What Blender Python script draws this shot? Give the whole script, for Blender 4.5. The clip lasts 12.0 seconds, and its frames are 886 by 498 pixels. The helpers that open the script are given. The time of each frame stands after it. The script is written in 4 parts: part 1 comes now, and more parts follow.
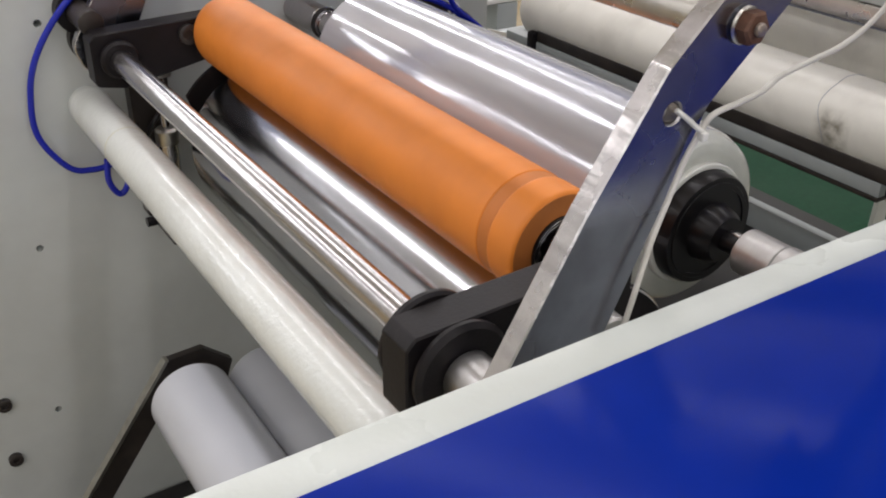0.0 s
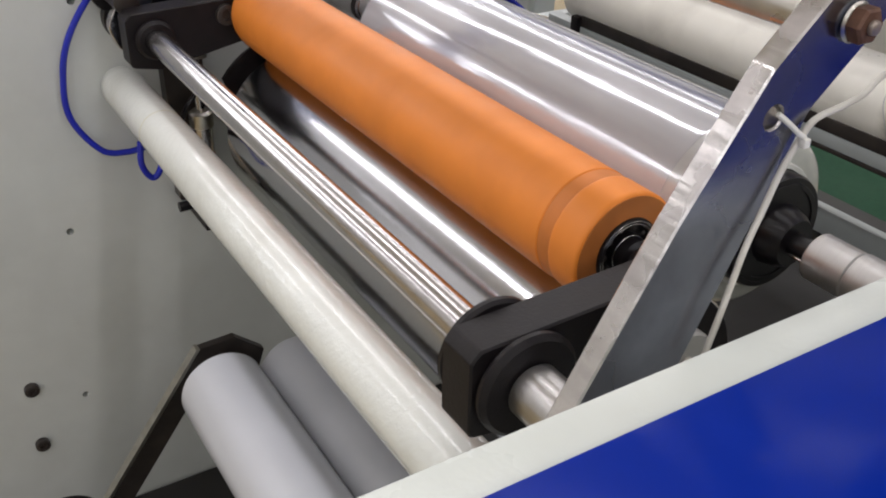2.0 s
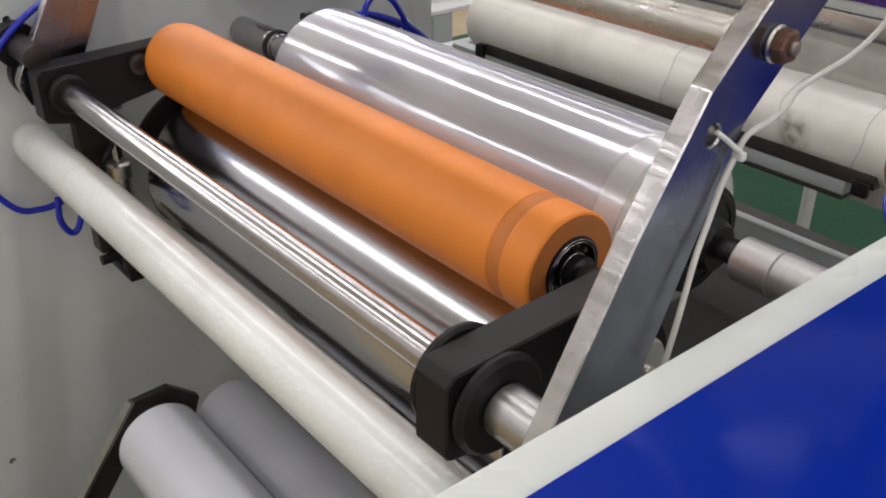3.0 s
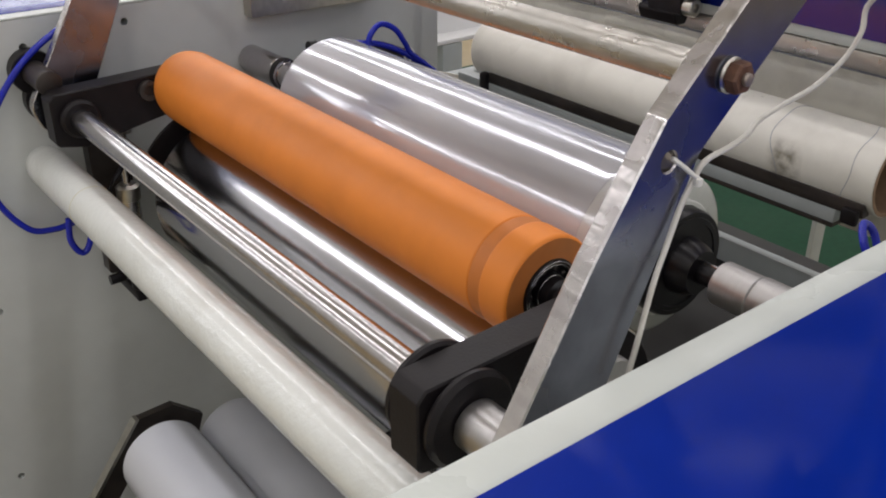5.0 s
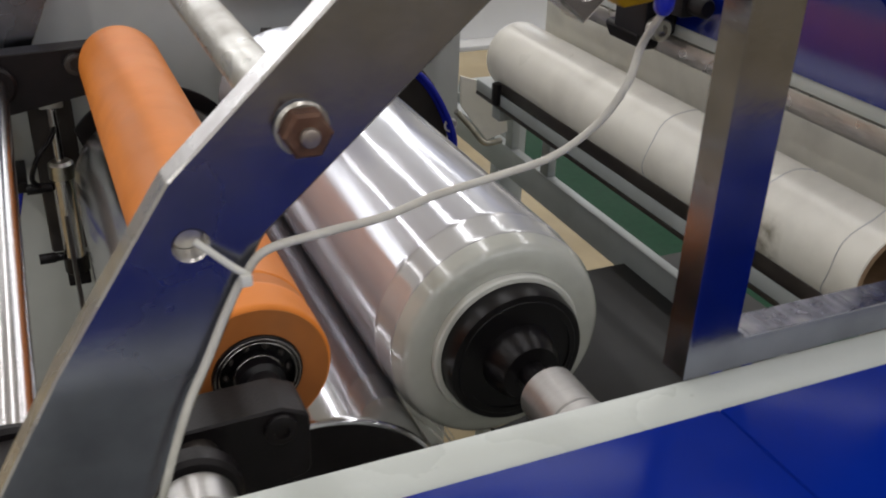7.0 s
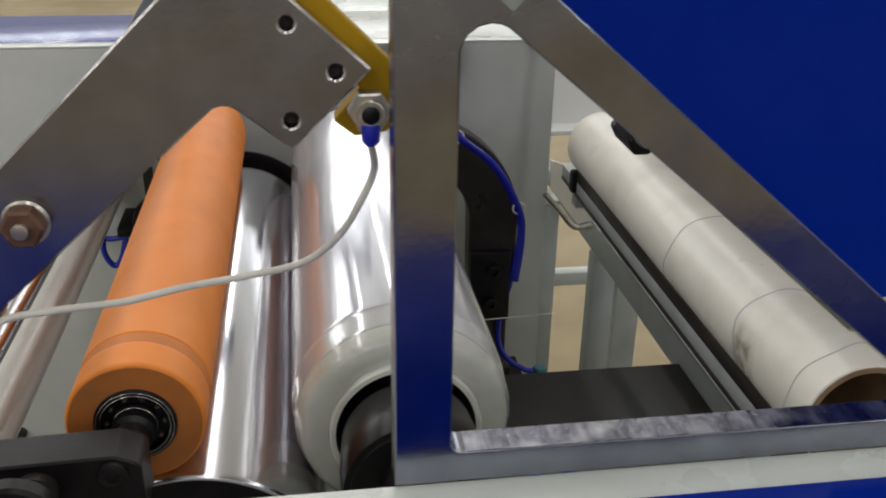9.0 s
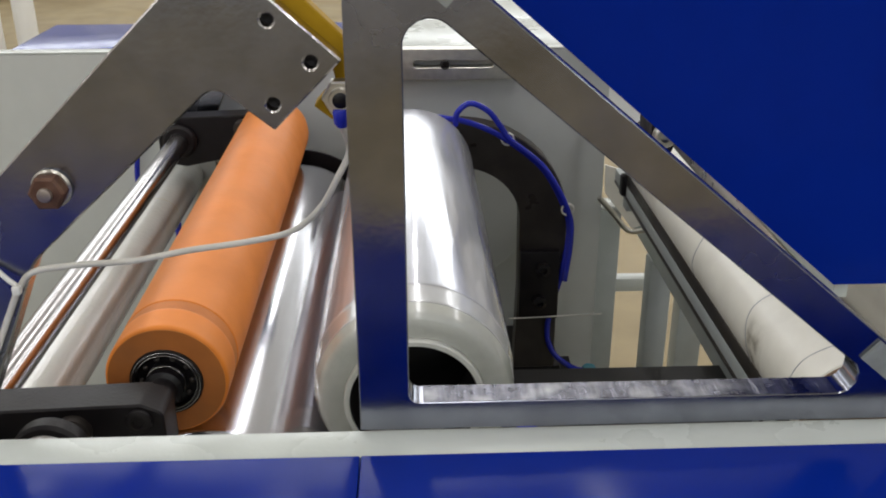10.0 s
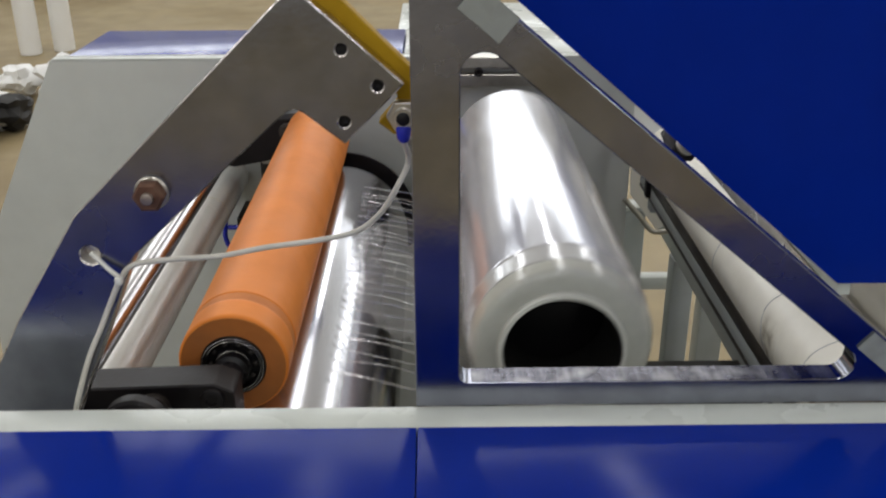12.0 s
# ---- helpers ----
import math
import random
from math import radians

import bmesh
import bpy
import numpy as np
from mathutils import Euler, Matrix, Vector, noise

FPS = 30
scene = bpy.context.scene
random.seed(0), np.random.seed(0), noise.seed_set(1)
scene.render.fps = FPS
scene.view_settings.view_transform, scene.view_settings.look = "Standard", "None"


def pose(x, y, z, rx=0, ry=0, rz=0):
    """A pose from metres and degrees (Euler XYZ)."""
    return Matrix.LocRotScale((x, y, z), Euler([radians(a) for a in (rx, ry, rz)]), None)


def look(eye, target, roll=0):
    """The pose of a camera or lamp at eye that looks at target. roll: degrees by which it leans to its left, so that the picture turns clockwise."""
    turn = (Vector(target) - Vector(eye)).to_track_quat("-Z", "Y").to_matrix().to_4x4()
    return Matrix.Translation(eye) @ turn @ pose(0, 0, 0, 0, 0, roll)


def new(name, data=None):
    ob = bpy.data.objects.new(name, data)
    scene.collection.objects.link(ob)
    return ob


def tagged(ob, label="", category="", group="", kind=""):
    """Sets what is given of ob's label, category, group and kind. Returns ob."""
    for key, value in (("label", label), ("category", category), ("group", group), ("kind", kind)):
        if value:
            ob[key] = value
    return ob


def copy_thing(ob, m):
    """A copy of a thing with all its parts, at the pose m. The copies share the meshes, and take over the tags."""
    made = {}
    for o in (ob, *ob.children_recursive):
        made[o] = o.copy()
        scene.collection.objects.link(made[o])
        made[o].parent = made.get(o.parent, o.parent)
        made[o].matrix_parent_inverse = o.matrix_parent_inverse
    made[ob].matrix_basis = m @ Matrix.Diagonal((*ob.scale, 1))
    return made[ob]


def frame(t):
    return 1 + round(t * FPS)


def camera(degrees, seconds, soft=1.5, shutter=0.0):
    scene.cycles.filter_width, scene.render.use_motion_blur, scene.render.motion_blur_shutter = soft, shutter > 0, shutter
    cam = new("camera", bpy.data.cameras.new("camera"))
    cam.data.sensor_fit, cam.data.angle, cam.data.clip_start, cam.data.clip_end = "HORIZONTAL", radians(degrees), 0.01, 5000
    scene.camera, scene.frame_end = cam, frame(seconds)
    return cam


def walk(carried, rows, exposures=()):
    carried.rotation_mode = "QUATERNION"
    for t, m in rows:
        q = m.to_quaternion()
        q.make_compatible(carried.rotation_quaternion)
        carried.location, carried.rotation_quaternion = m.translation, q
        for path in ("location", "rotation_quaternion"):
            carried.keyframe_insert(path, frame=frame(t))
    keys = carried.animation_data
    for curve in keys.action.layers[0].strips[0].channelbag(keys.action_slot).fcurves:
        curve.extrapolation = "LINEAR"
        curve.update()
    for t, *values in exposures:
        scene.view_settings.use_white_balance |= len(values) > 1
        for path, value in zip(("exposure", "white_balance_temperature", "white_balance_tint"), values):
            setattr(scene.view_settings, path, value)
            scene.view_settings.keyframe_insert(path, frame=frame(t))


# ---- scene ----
import itertools

cam = camera(50.35, 12.0, soft=1.9, shutter=0.4)
PATH = [
    (0, (-0.5006, -0.2260, 1.2329), (-0.0188, 0.5014, 0.7441), 0.89),
    (0.5, (-0.5296, -0.2226, 1.2304), (-0.0388, 0.4948, 0.7358), 0.78),
    (1, (-0.5351, -0.2160, 1.2347), (-0.0736, 0.5145, 0.7312), 1.67),
    (1.5, (-0.4993, -0.2037, 1.2287), (-0.0446, 0.5324, 0.7272), 2.20),
    (2, (-0.5040, -0.1823, 1.2282), (-0.0424, 0.5449, 0.7202), 1.44),
    (2.5, (-0.5224, -0.1683, 1.2282), (-0.0108, 0.5308, 0.7286), 1.38),
    (3, (-0.5401, -0.1750, 1.2394), (0.0159, 0.5020, 0.7573), 0.21),
    (5, (-0.5323, -0.2083, 1.2467), (0.0133, 0.4940, 0.7894), 0.06),
    (5.5, (-0.4679, -0.2429, 1.2371), (0.0297, 0.4953, 0.7817), 0.92),
    (6, (-0.3947, -0.2558, 1.2301), (0.0454, 0.5146, 0.7688), 0.24),
    (6.5, (-0.2966, -0.2180, 1.2164), (0.1173, 0.5600, 0.7437), 1.47),
    (8.5, (-0.0810, -0.2682, 1.2503), (0.0904, 0.6227, 0.8297), 1.06),
    (9, (-0.0309, -0.2987, 1.2566), (0.1084, 0.6010, 0.8428), 1.02),
    (9.5, (0.0050, -0.3345, 1.2611), (0.0828, 0.5759, 0.8548), 0.73),
    (10, (0.0260, -0.3561, 1.2600), (0.0587, 0.5588, 0.8576), -0.19),
    (10.5, (0.0384, -0.3690, 1.2686), (0.0546, 0.5519, 0.8791), -0.83),
    (11, (0.0358, -0.3907, 1.2765), (0.0490, 0.5362, 0.9015), -1.06),
    (11.5, (0.0257, -0.4043, 1.2811), (0.0411, 0.5248, 0.9117), -0.49),
    (12, (0.0108, -0.4141, 1.2869), (0.0196, 0.5001, 0.8819), -0.26),
]
walk(cam, [(t, look(eye, target, roll)) for t, eye, target, roll in PATH],
     exposures=[(0, 0.55, 6350, 9), (1, 0.68, 6350, 8), (2, 0.58, 6350, 9), (3, 0.54, 6350, 9), (5, 0.38, 6350, 9), (6, 0.38, 6350, 9), (6.5, 0.3, 6350, 8),
                (8.5, 0.14, 6500, 3), (9.5, 0.41, 6350, 4), (11.5, 0.42, 6450, 4), (12, 0.24, 6350, 4)])

# ---- light ----
world = bpy.data.worlds.new("hall_world")
scene.world = world
world.use_nodes = True
world.node_tree.nodes["Background"].inputs[0].default_value = (0.75, 0.8, 0.85, 1)
world.node_tree.nodes["Background"].inputs[1].default_value = 0.12
scene.view_settings.exposure = 0.0


LAMP_Z = 5.3  # height of the rows of strip lamps, beside the daylit windows
LAMPS = list(itertools.product((-6.4, -3.0, 0.4, 3.8, 7.2), [-5.5 + 2.5 * k for k in range(7)]))

# ---- materials ----


def mat(name, col, rough=0.5, metal=0.0, var=0.12, scale=30.0, bump=0.0, bscale=200.0, stretch=(1, 1, 1), rvar=0.1,
        coat=0.0, dirt=None, dscale=4.0, damount=0.5, spec=0.5, trans=0.0, alpha=1.0):
    """Principled material: fine grain, broad stains, roughness variation, relief."""
    m = bpy.data.materials.new(name)
    m.use_nodes = True
    nt = m.node_tree
    b = nt.nodes["Principled BSDF"]
    tc = nt.nodes.new("ShaderNodeTexCoord")
    mp = nt.nodes.new("ShaderNodeMapping")
    mp.inputs["Scale"].default_value = stretch
    nt.links.new(tc.outputs["Object"], mp.inputs[0])
    n1 = nt.nodes.new("ShaderNodeTexNoise")
    n1.inputs["Scale"].default_value, n1.inputs["Detail"].default_value = scale, 5
    nt.links.new(mp.outputs[0], n1.inputs["Vector"])
    r1 = nt.nodes.new("ShaderNodeMapRange")
    r1.inputs[1].default_value, r1.inputs[2].default_value = 0.25, 0.75
    r1.inputs[3].default_value, r1.inputs[4].default_value = 1 - var, 1 + var
    nt.links.new(n1.outputs[0], r1.inputs[0])
    mul = nt.nodes.new("ShaderNodeMix")
    mul.data_type, mul.blend_type = "RGBA", "MULTIPLY"
    mul.inputs[0].default_value = 1
    mul.inputs[6].default_value = (*col, 1)
    nt.links.new(r1.outputs[0], mul.inputs[7])
    out = mul.outputs[2]
    n2 = nt.nodes.new("ShaderNodeTexNoise")
    n2.inputs["Scale"].default_value, n2.inputs["Detail"].default_value = dscale, 6
    nt.links.new(tc.outputs["Object"], n2.inputs["Vector"])
    if dirt:
        r2 = nt.nodes.new("ShaderNodeMapRange")
        r2.inputs[1].default_value, r2.inputs[2].default_value = 0.5, 0.72
        r2.inputs[4].default_value = damount
        nt.links.new(n2.outputs[0], r2.inputs[0])
        mx = nt.nodes.new("ShaderNodeMix")
        mx.data_type = "RGBA"
        nt.links.new(r2.outputs[0], mx.inputs[0])
        nt.links.new(out, mx.inputs[6])
        mx.inputs[7].default_value = (*dirt, 1)
        out = mx.outputs[2]
    nt.links.new(out, b.inputs["Base Color"])
    r3 = nt.nodes.new("ShaderNodeMapRange")
    r3.inputs[1].default_value, r3.inputs[2].default_value = 0.3, 0.7
    r3.inputs[3].default_value, r3.inputs[4].default_value = max(rough * (1 - rvar), 0.01), rough * (1 + rvar)
    nt.links.new(n2.outputs[0], r3.inputs[0])
    nt.links.new(r3.outputs[0], b.inputs["Roughness"])
    b.inputs["Metallic"].default_value = metal
    b.inputs["Specular IOR Level"].default_value = spec
    b.inputs["Coat Weight"].default_value = coat
    b.inputs["Coat Roughness"].default_value = 0.08
    b.inputs["Transmission Weight"].default_value = trans
    b.inputs["Alpha"].default_value = alpha
    if bump:
        n3 = nt.nodes.new("ShaderNodeTexNoise")
        n3.inputs["Scale"].default_value, n3.inputs["Detail"].default_value = bscale, 3
        nt.links.new(mp.outputs[0], n3.inputs["Vector"])
        bp = nt.nodes.new("ShaderNodeBump")
        bp.inputs["Strength"].default_value, bp.inputs["Distance"].default_value = bump, 0.001
        nt.links.new(n3.outputs[0], bp.inputs["Height"])
        nt.links.new(bp.outputs[0], b.inputs["Normal"])
    return m


M_PAINT = mat("light_grey_paint", (0.61, 0.63, 0.60), 0.38, var=0.03, bump=0.12, bscale=400, dirt=(0.36, 0.37, 0.35), damount=0.35, dscale=3)
M_STRIP = mat("plate_edge_paint", (0.57, 0.60, 0.56), 0.28, var=0.03, bump=0.1, bscale=300, dirt=(0.45, 0.45, 0.42), damount=0.3, dscale=9)
M_BLUE = mat("gloss_blue_paint", (0.003, 0.019, 0.25), 0.15, var=0.05, bump=0.02, bscale=60, spec=0.035, rvar=0.3, dirt=(0.008, 0.024, 0.26), damount=0.4)
M_BLUEF = mat("waxed_blue_paint", (0.003, 0.019, 0.25), 0.2, var=0.05, bump=0.02, bscale=60, spec=0.4, rvar=0.3)
M_BLUEG = mat("polished_blue_sheet", (0.004, 0.015, 0.20), 0.12, var=0.05, bump=0.02, bscale=60, spec=0.5, coat=1.0)
M_STEEL = mat("ground_steel_plate", (0.262, 0.272, 0.32), 0.22, 1.0, var=0.14, scale=60, bump=0.04, bscale=300, rvar=0.5, dirt=(0.19, 0.19, 0.225), damount=0.6, dscale=14)
M_EDGE = mat("milled_steel_edge", (0.56, 0.54, 0.53), 0.24, 1.0, var=0.22, scale=90, bump=0.35, bscale=130, stretch=(1, 0.12, 1), rvar=0.5, dirt=(0.36, 0.33, 0.33), damount=0.7, dscale=40)
M_CHROME = mat("chrome_plating", (0.55, 0.55, 0.58), 0.16, 1.0, var=0.06, scale=30, bump=0.05, bscale=140, stretch=(1, 0.03, 1), rvar=0.4)
M_ROD = mat("brushed_shaft_steel", (0.50, 0.48, 0.48), 0.2, 1.0, var=0.08, scale=80, bump=0.04, bscale=200, stretch=(1, 3, 1), rvar=0.3)
M_TURNED = mat("turned_matt_steel", (0.50, 0.49, 0.48), 0.38, 1.0, var=0.06, scale=60, bump=0.08, bscale=300, stretch=(1, 6, 1), rvar=0.3)
M_SILL = mat("saw_cut_steel", (0.16, 0.16, 0.19), 0.3, 1.0, var=0.5, scale=300, bump=0.8, bscale=350, stretch=(1, 0.12, 1), rvar=0.5, dirt=(0.5, 0.5, 0.5), damount=0.7, dscale=60)
M_BLACK = mat("black_oxide_steel", (0.011, 0.009, 0.010), 0.42, 0.05, var=0.3, scale=50, bump=0.15, bscale=500, dirt=(0.022, 0.018, 0.016), damount=0.4, dscale=20, spec=0.25)
M_PLASTIC = mat("black_plastic", (0.007, 0.006, 0.007), 0.3, var=0.15, spec=0.3)
M_ORANGE = mat("orange_polyurethane", (0.80, 0.25, 0.034), 0.5, spec=0.35, var=0.07, scale=18, bump=0.12, bscale=260, dirt=(0.50, 0.145, 0.025), damount=0.16, dscale=26)
M_ORANGE_END = mat("orange_rubber_face", (0.42, 0.135, 0.025), 0.6, var=0.12, scale=40, bump=0.2, dirt=(0.3, 0.12, 0.04), damount=0.6, dscale=25)
M_GROOVE = mat("worn_orange_groove", (0.60, 0.185, 0.03), 0.6, var=0.15, scale=40, bump=0.2, dirt=(0.40, 0.13, 0.03), damount=0.6, dscale=25)
M_TUBE = mat("glossy_light_sleeve", (0.77, 0.79, 0.75), 0.24, var=0.05, scale=15, bump=0.5, bscale=190, coat=0.35, dirt=(0.52, 0.52, 0.46), damount=0.35, dscale=12)
M_WHITEROLL = mat("pale_film_wrap", (0.70, 0.72, 0.77), 0.2, var=0.03, scale=10, bump=0.05, bscale=50, coat=0.3)
# Stretched colour streaks stand in for streaky reflections along the roll.
M_FILM = mat("wound_clear_film", (0.60, 0.605, 0.645), 0.14, 0.45, var=0.26, scale=48, bump=0.8, bscale=42, stretch=(1, 0.1, 1), rvar=0.5, dirt=(0.6, 0.6, 0.65), damount=0.4, dscale=7)
M_FILMEND = mat("frosted_film_edge", (0.54, 0.545, 0.49), 0.22, var=0.08, scale=40, bump=0.5, bscale=120, coat=0.8, dirt=(0.42, 0.43, 0.37), damount=0.4, dscale=30)
M_BEVEL = mat("soft_wound_film", (0.62, 0.625, 0.63), 0.2, 0.35, var=0.12, scale=40, bump=0.4, bscale=42, stretch=(1, 0.1, 1), rvar=0.5, coat=0.5)
M_WEB = mat("clear_film_web", (0.88, 0.88, 0.88), 0.15, 0.5, var=0.1, bump=0.4, bscale=120, alpha=0.32)
M_SHEET = mat("clear_film_sheet", (0.8, 0.8, 0.8), 0.08, 0.3, var=0.1, bump=0.6, bscale=60, alpha=0.16)
M_GREYROLL = mat("grey_roll", (0.44, 0.45, 0.47), 0.4, var=0.08, scale=10)
M_CARD = mat("white_core_paper", (0.90, 0.87, 0.77), 0.3, var=0.03, scale=30, bump=0.12, bscale=60, dirt=(0.58, 0.55, 0.48), damount=0.5, dscale=16)
M_STAINED = mat("stained_core_paper", (0.90, 0.87, 0.77), 0.3, var=0.03, scale=30, bump=0.12, bscale=60, dirt=(0.62, 0.59, 0.51), damount=0.45, dscale=16)


def add_smear(m, y0, half, z_top, z_low):
    """A grubby smear round the lower side of the tube, about y0, mixed over the paper colour."""
    nt = m.node_tree
    b = nt.nodes["Principled BSDF"]
    paper = b.inputs["Base Color"].links[0].from_socket
    tc = nt.nodes.new("ShaderNodeTexCoord")
    xyz = nt.nodes.new("ShaderNodeSeparateXYZ")
    nt.links.new(tc.outputs["Object"], xyz.inputs[0])
    off = nt.nodes.new("ShaderNodeMath")
    off.operation, off.inputs[1].default_value = "SUBTRACT", y0
    nt.links.new(xyz.outputs[1], off.inputs[0])
    ab = nt.nodes.new("ShaderNodeMath")
    ab.operation = "ABSOLUTE"
    nt.links.new(off.outputs[0], ab.inputs[0])
    ry = nt.nodes.new("ShaderNodeMapRange")
    ry.inputs[1].default_value, ry.inputs[2].default_value = half * 0.4, half
    ry.inputs[3].default_value, ry.inputs[4].default_value = 1, 0
    nt.links.new(ab.outputs[0], ry.inputs[0])
    rz = nt.nodes.new("ShaderNodeMapRange")
    rz.inputs[1].default_value, rz.inputs[2].default_value = z_low, z_top
    rz.inputs[3].default_value, rz.inputs[4].default_value = 1, 0
    nt.links.new(xyz.outputs[2], rz.inputs[0])
    nz = nt.nodes.new("ShaderNodeTexNoise")
    nz.inputs["Scale"].default_value, nz.inputs["Detail"].default_value = 70, 6
    nt.links.new(tc.outputs["Object"], nz.inputs["Vector"])
    rn = nt.nodes.new("ShaderNodeMapRange")
    rn.inputs[1].default_value, rn.inputs[2].default_value = 0.3, 0.65
    nt.links.new(nz.outputs[0], rn.inputs[0])
    m1 = nt.nodes.new("ShaderNodeMath")
    m1.operation = "MULTIPLY"
    nt.links.new(ry.outputs[0], m1.inputs[0])
    nt.links.new(rz.outputs[0], m1.inputs[1])
    m2 = nt.nodes.new("ShaderNodeMath")
    m2.operation = "MULTIPLY"
    nt.links.new(m1.outputs[0], m2.inputs[0])
    nt.links.new(rn.outputs[0], m2.inputs[1])
    mx = nt.nodes.new("ShaderNodeMix")
    mx.data_type = "RGBA"
    nt.links.new(m2.outputs[0], mx.inputs[0])
    nt.links.new(paper, mx.inputs[6])
    mx.inputs[7].default_value = (0.30, 0.27, 0.20, 1)
    nt.links.new(mx.outputs[2], b.inputs["Base Color"])


add_smear(M_STAINED, 0.098, 0.022, 0.022, 0.004)
M_WRAP = mat("white_wrap_film", (0.85, 0.85, 0.83), 0.35, var=0.02, scale=8)
M_BROWN = mat("brown_cardboard", (0.30, 0.19, 0.11), 0.8, var=0.2, scale=80, bump=0.3)
M_CORE = mat("film_core_paper", (0.70, 0.70, 0.64), 0.5, var=0.05)
M_HOSE = mat("blue_air_hose", (0.015, 0.025, 0.42), 0.25, var=0.05)
M_CABLE = mat("white_cable", (0.62, 0.60, 0.54), 0.45, var=0.08, dirt=(0.35, 0.33, 0.28), damount=0.4, dscale=40)
M_TIE = mat("nylon_tie", (0.75, 0.74, 0.68), 0.35)
M_AGED = mat("yellowed_nylon", (0.52, 0.47, 0.22), 0.4, var=0.1)
M_YELLOW = mat("amber_urethane", (0.42, 0.25, 0.010), 0.6, var=0.15, scale=30, spec=0.15)
M_RUST = mat("rusty_steel", (0.11, 0.05, 0.028), 0.6, 0.2, var=0.4, scale=160, bump=0.5, bscale=300, dirt=(0.18, 0.12, 0.085), damount=0.5, dscale=90)
M_RUSTPIN = mat("worn_stud_steel", (0.34, 0.29, 0.25), 0.4, 0.7, var=0.2, scale=200, bump=0.3)
M_SCRATCH = mat("scratched_bar_steel", (0.48, 0.46, 0.42), 0.35, 0.8, var=0.16, scale=90, bump=0.5, bscale=220, stretch=(1, 0.3, 1), rvar=0.4, dirt=(0.40, 0.38, 0.34), damount=0.3, dscale=60)
M_PAD = mat("dull_label_plastic", (0.28, 0.30, 0.28), 0.4, var=0.1, dirt=(0.13, 0.13, 0.12), damount=0.5, dscale=60)
M_ZINC = mat("zinc_plated_steel", (0.55, 0.53, 0.48), 0.32, 1.0, var=0.15, scale=90, bump=0.2)
M_GREEN = mat("green_belt", (0.010, 0.045, 0.022), 0.7, var=0.15, scale=50, bump=0.2, bscale=500, spec=0.15)
M_DKSTEEL = mat("worn_dark_steel", (0.045, 0.038, 0.034), 0.38, 0.4, var=0.25, scale=40, bump=0.1, bscale=400, rvar=0.3, dirt=(0.09, 0.07, 0.06), damount=0.5, dscale=15)
# Dark rubber, also the black put inside plate holes, core and machine base.
M_DARK = mat("matt_black", (0.012, 0.011, 0.010), 0.6, var=0.2)
M_FLOOR = mat("hall_floor", (0.31, 0.245, 0.135), 0.5, var=0.15, scale=6, spec=0.2, dirt=(0.15, 0.11, 0.055), damount=0.6, dscale=0.8, rvar=0.4)
M_WALLP = mat("hall_wall_paint", (0.72, 0.72, 0.70), 0.7, var=0.06, scale=2)
M_FRAME = mat("grey_green_frame_paint", (0.40, 0.43, 0.42), 0.4, var=0.05, dirt=(0.25, 0.26, 0.25), damount=0.4, dscale=10)
M_LAMP = bpy.data.materials.new("lamp_glow")
M_LAMP.use_nodes = True
M_LAMP.node_tree.nodes["Principled BSDF"].inputs["Emission Color"].default_value = (1.0, 0.95, 0.975, 1)
M_LAMP.node_tree.nodes["Principled BSDF"].inputs["Emission Strength"].default_value = 9
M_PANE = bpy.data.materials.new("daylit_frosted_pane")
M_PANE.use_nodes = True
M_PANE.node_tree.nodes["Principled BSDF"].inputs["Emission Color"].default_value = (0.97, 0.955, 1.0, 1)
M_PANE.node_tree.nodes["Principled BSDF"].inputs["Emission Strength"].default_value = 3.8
# Weaker glow for the added south windows, which only fill in light.
M_FILL_SOUTH = M_PANE.copy()
M_FILL_SOUTH.name = "south_fill_pane"
M_FILL_SOUTH.node_tree.nodes["Principled BSDF"].inputs["Emission Strength"].default_value = 2.0
# Outer north panes: separate strength, added fill that stays out of the reflections.
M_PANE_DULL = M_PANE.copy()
M_PANE_DULL.name = "outer_frosted_pane"
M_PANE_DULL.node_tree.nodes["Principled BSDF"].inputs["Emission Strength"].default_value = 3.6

# ---- builders ----


def link_mesh(name, bm, material, smooth=40):
    me = bpy.data.meshes.new(name)
    bmesh.ops.recalc_face_normals(bm, faces=bm.faces)
    bm.to_mesh(me)
    bm.free()
    me.materials.append(material)
    if smooth:
        me.shade_smooth()
        me.set_sharp_from_angle(angle=radians(smooth))
    return new(name, me)


def part(name, bm, material, parent=None, label="", at=None, smooth=40, edge=None):
    if edge:
        bmesh.ops.recalc_face_normals(bm, faces=bm.faces)
        for f in bm.faces:
            f.material_index = 1 if abs(f.normal.y) < 0.8 else 0
    ob = link_mesh(name, bm, material, smooth)
    if edge:
        ob.data.materials.append(edge)
    ob.parent = parent
    if at:
        ob.location = at
    if label:
        ob["label"] = label
    return ob


def thing(name, label, category, at=(0, 0, 0), group="", kind=""):
    ob = new(name)
    ob.empty_display_size = 0.02
    ob.location = at
    return tagged(ob, label, category, group, kind)


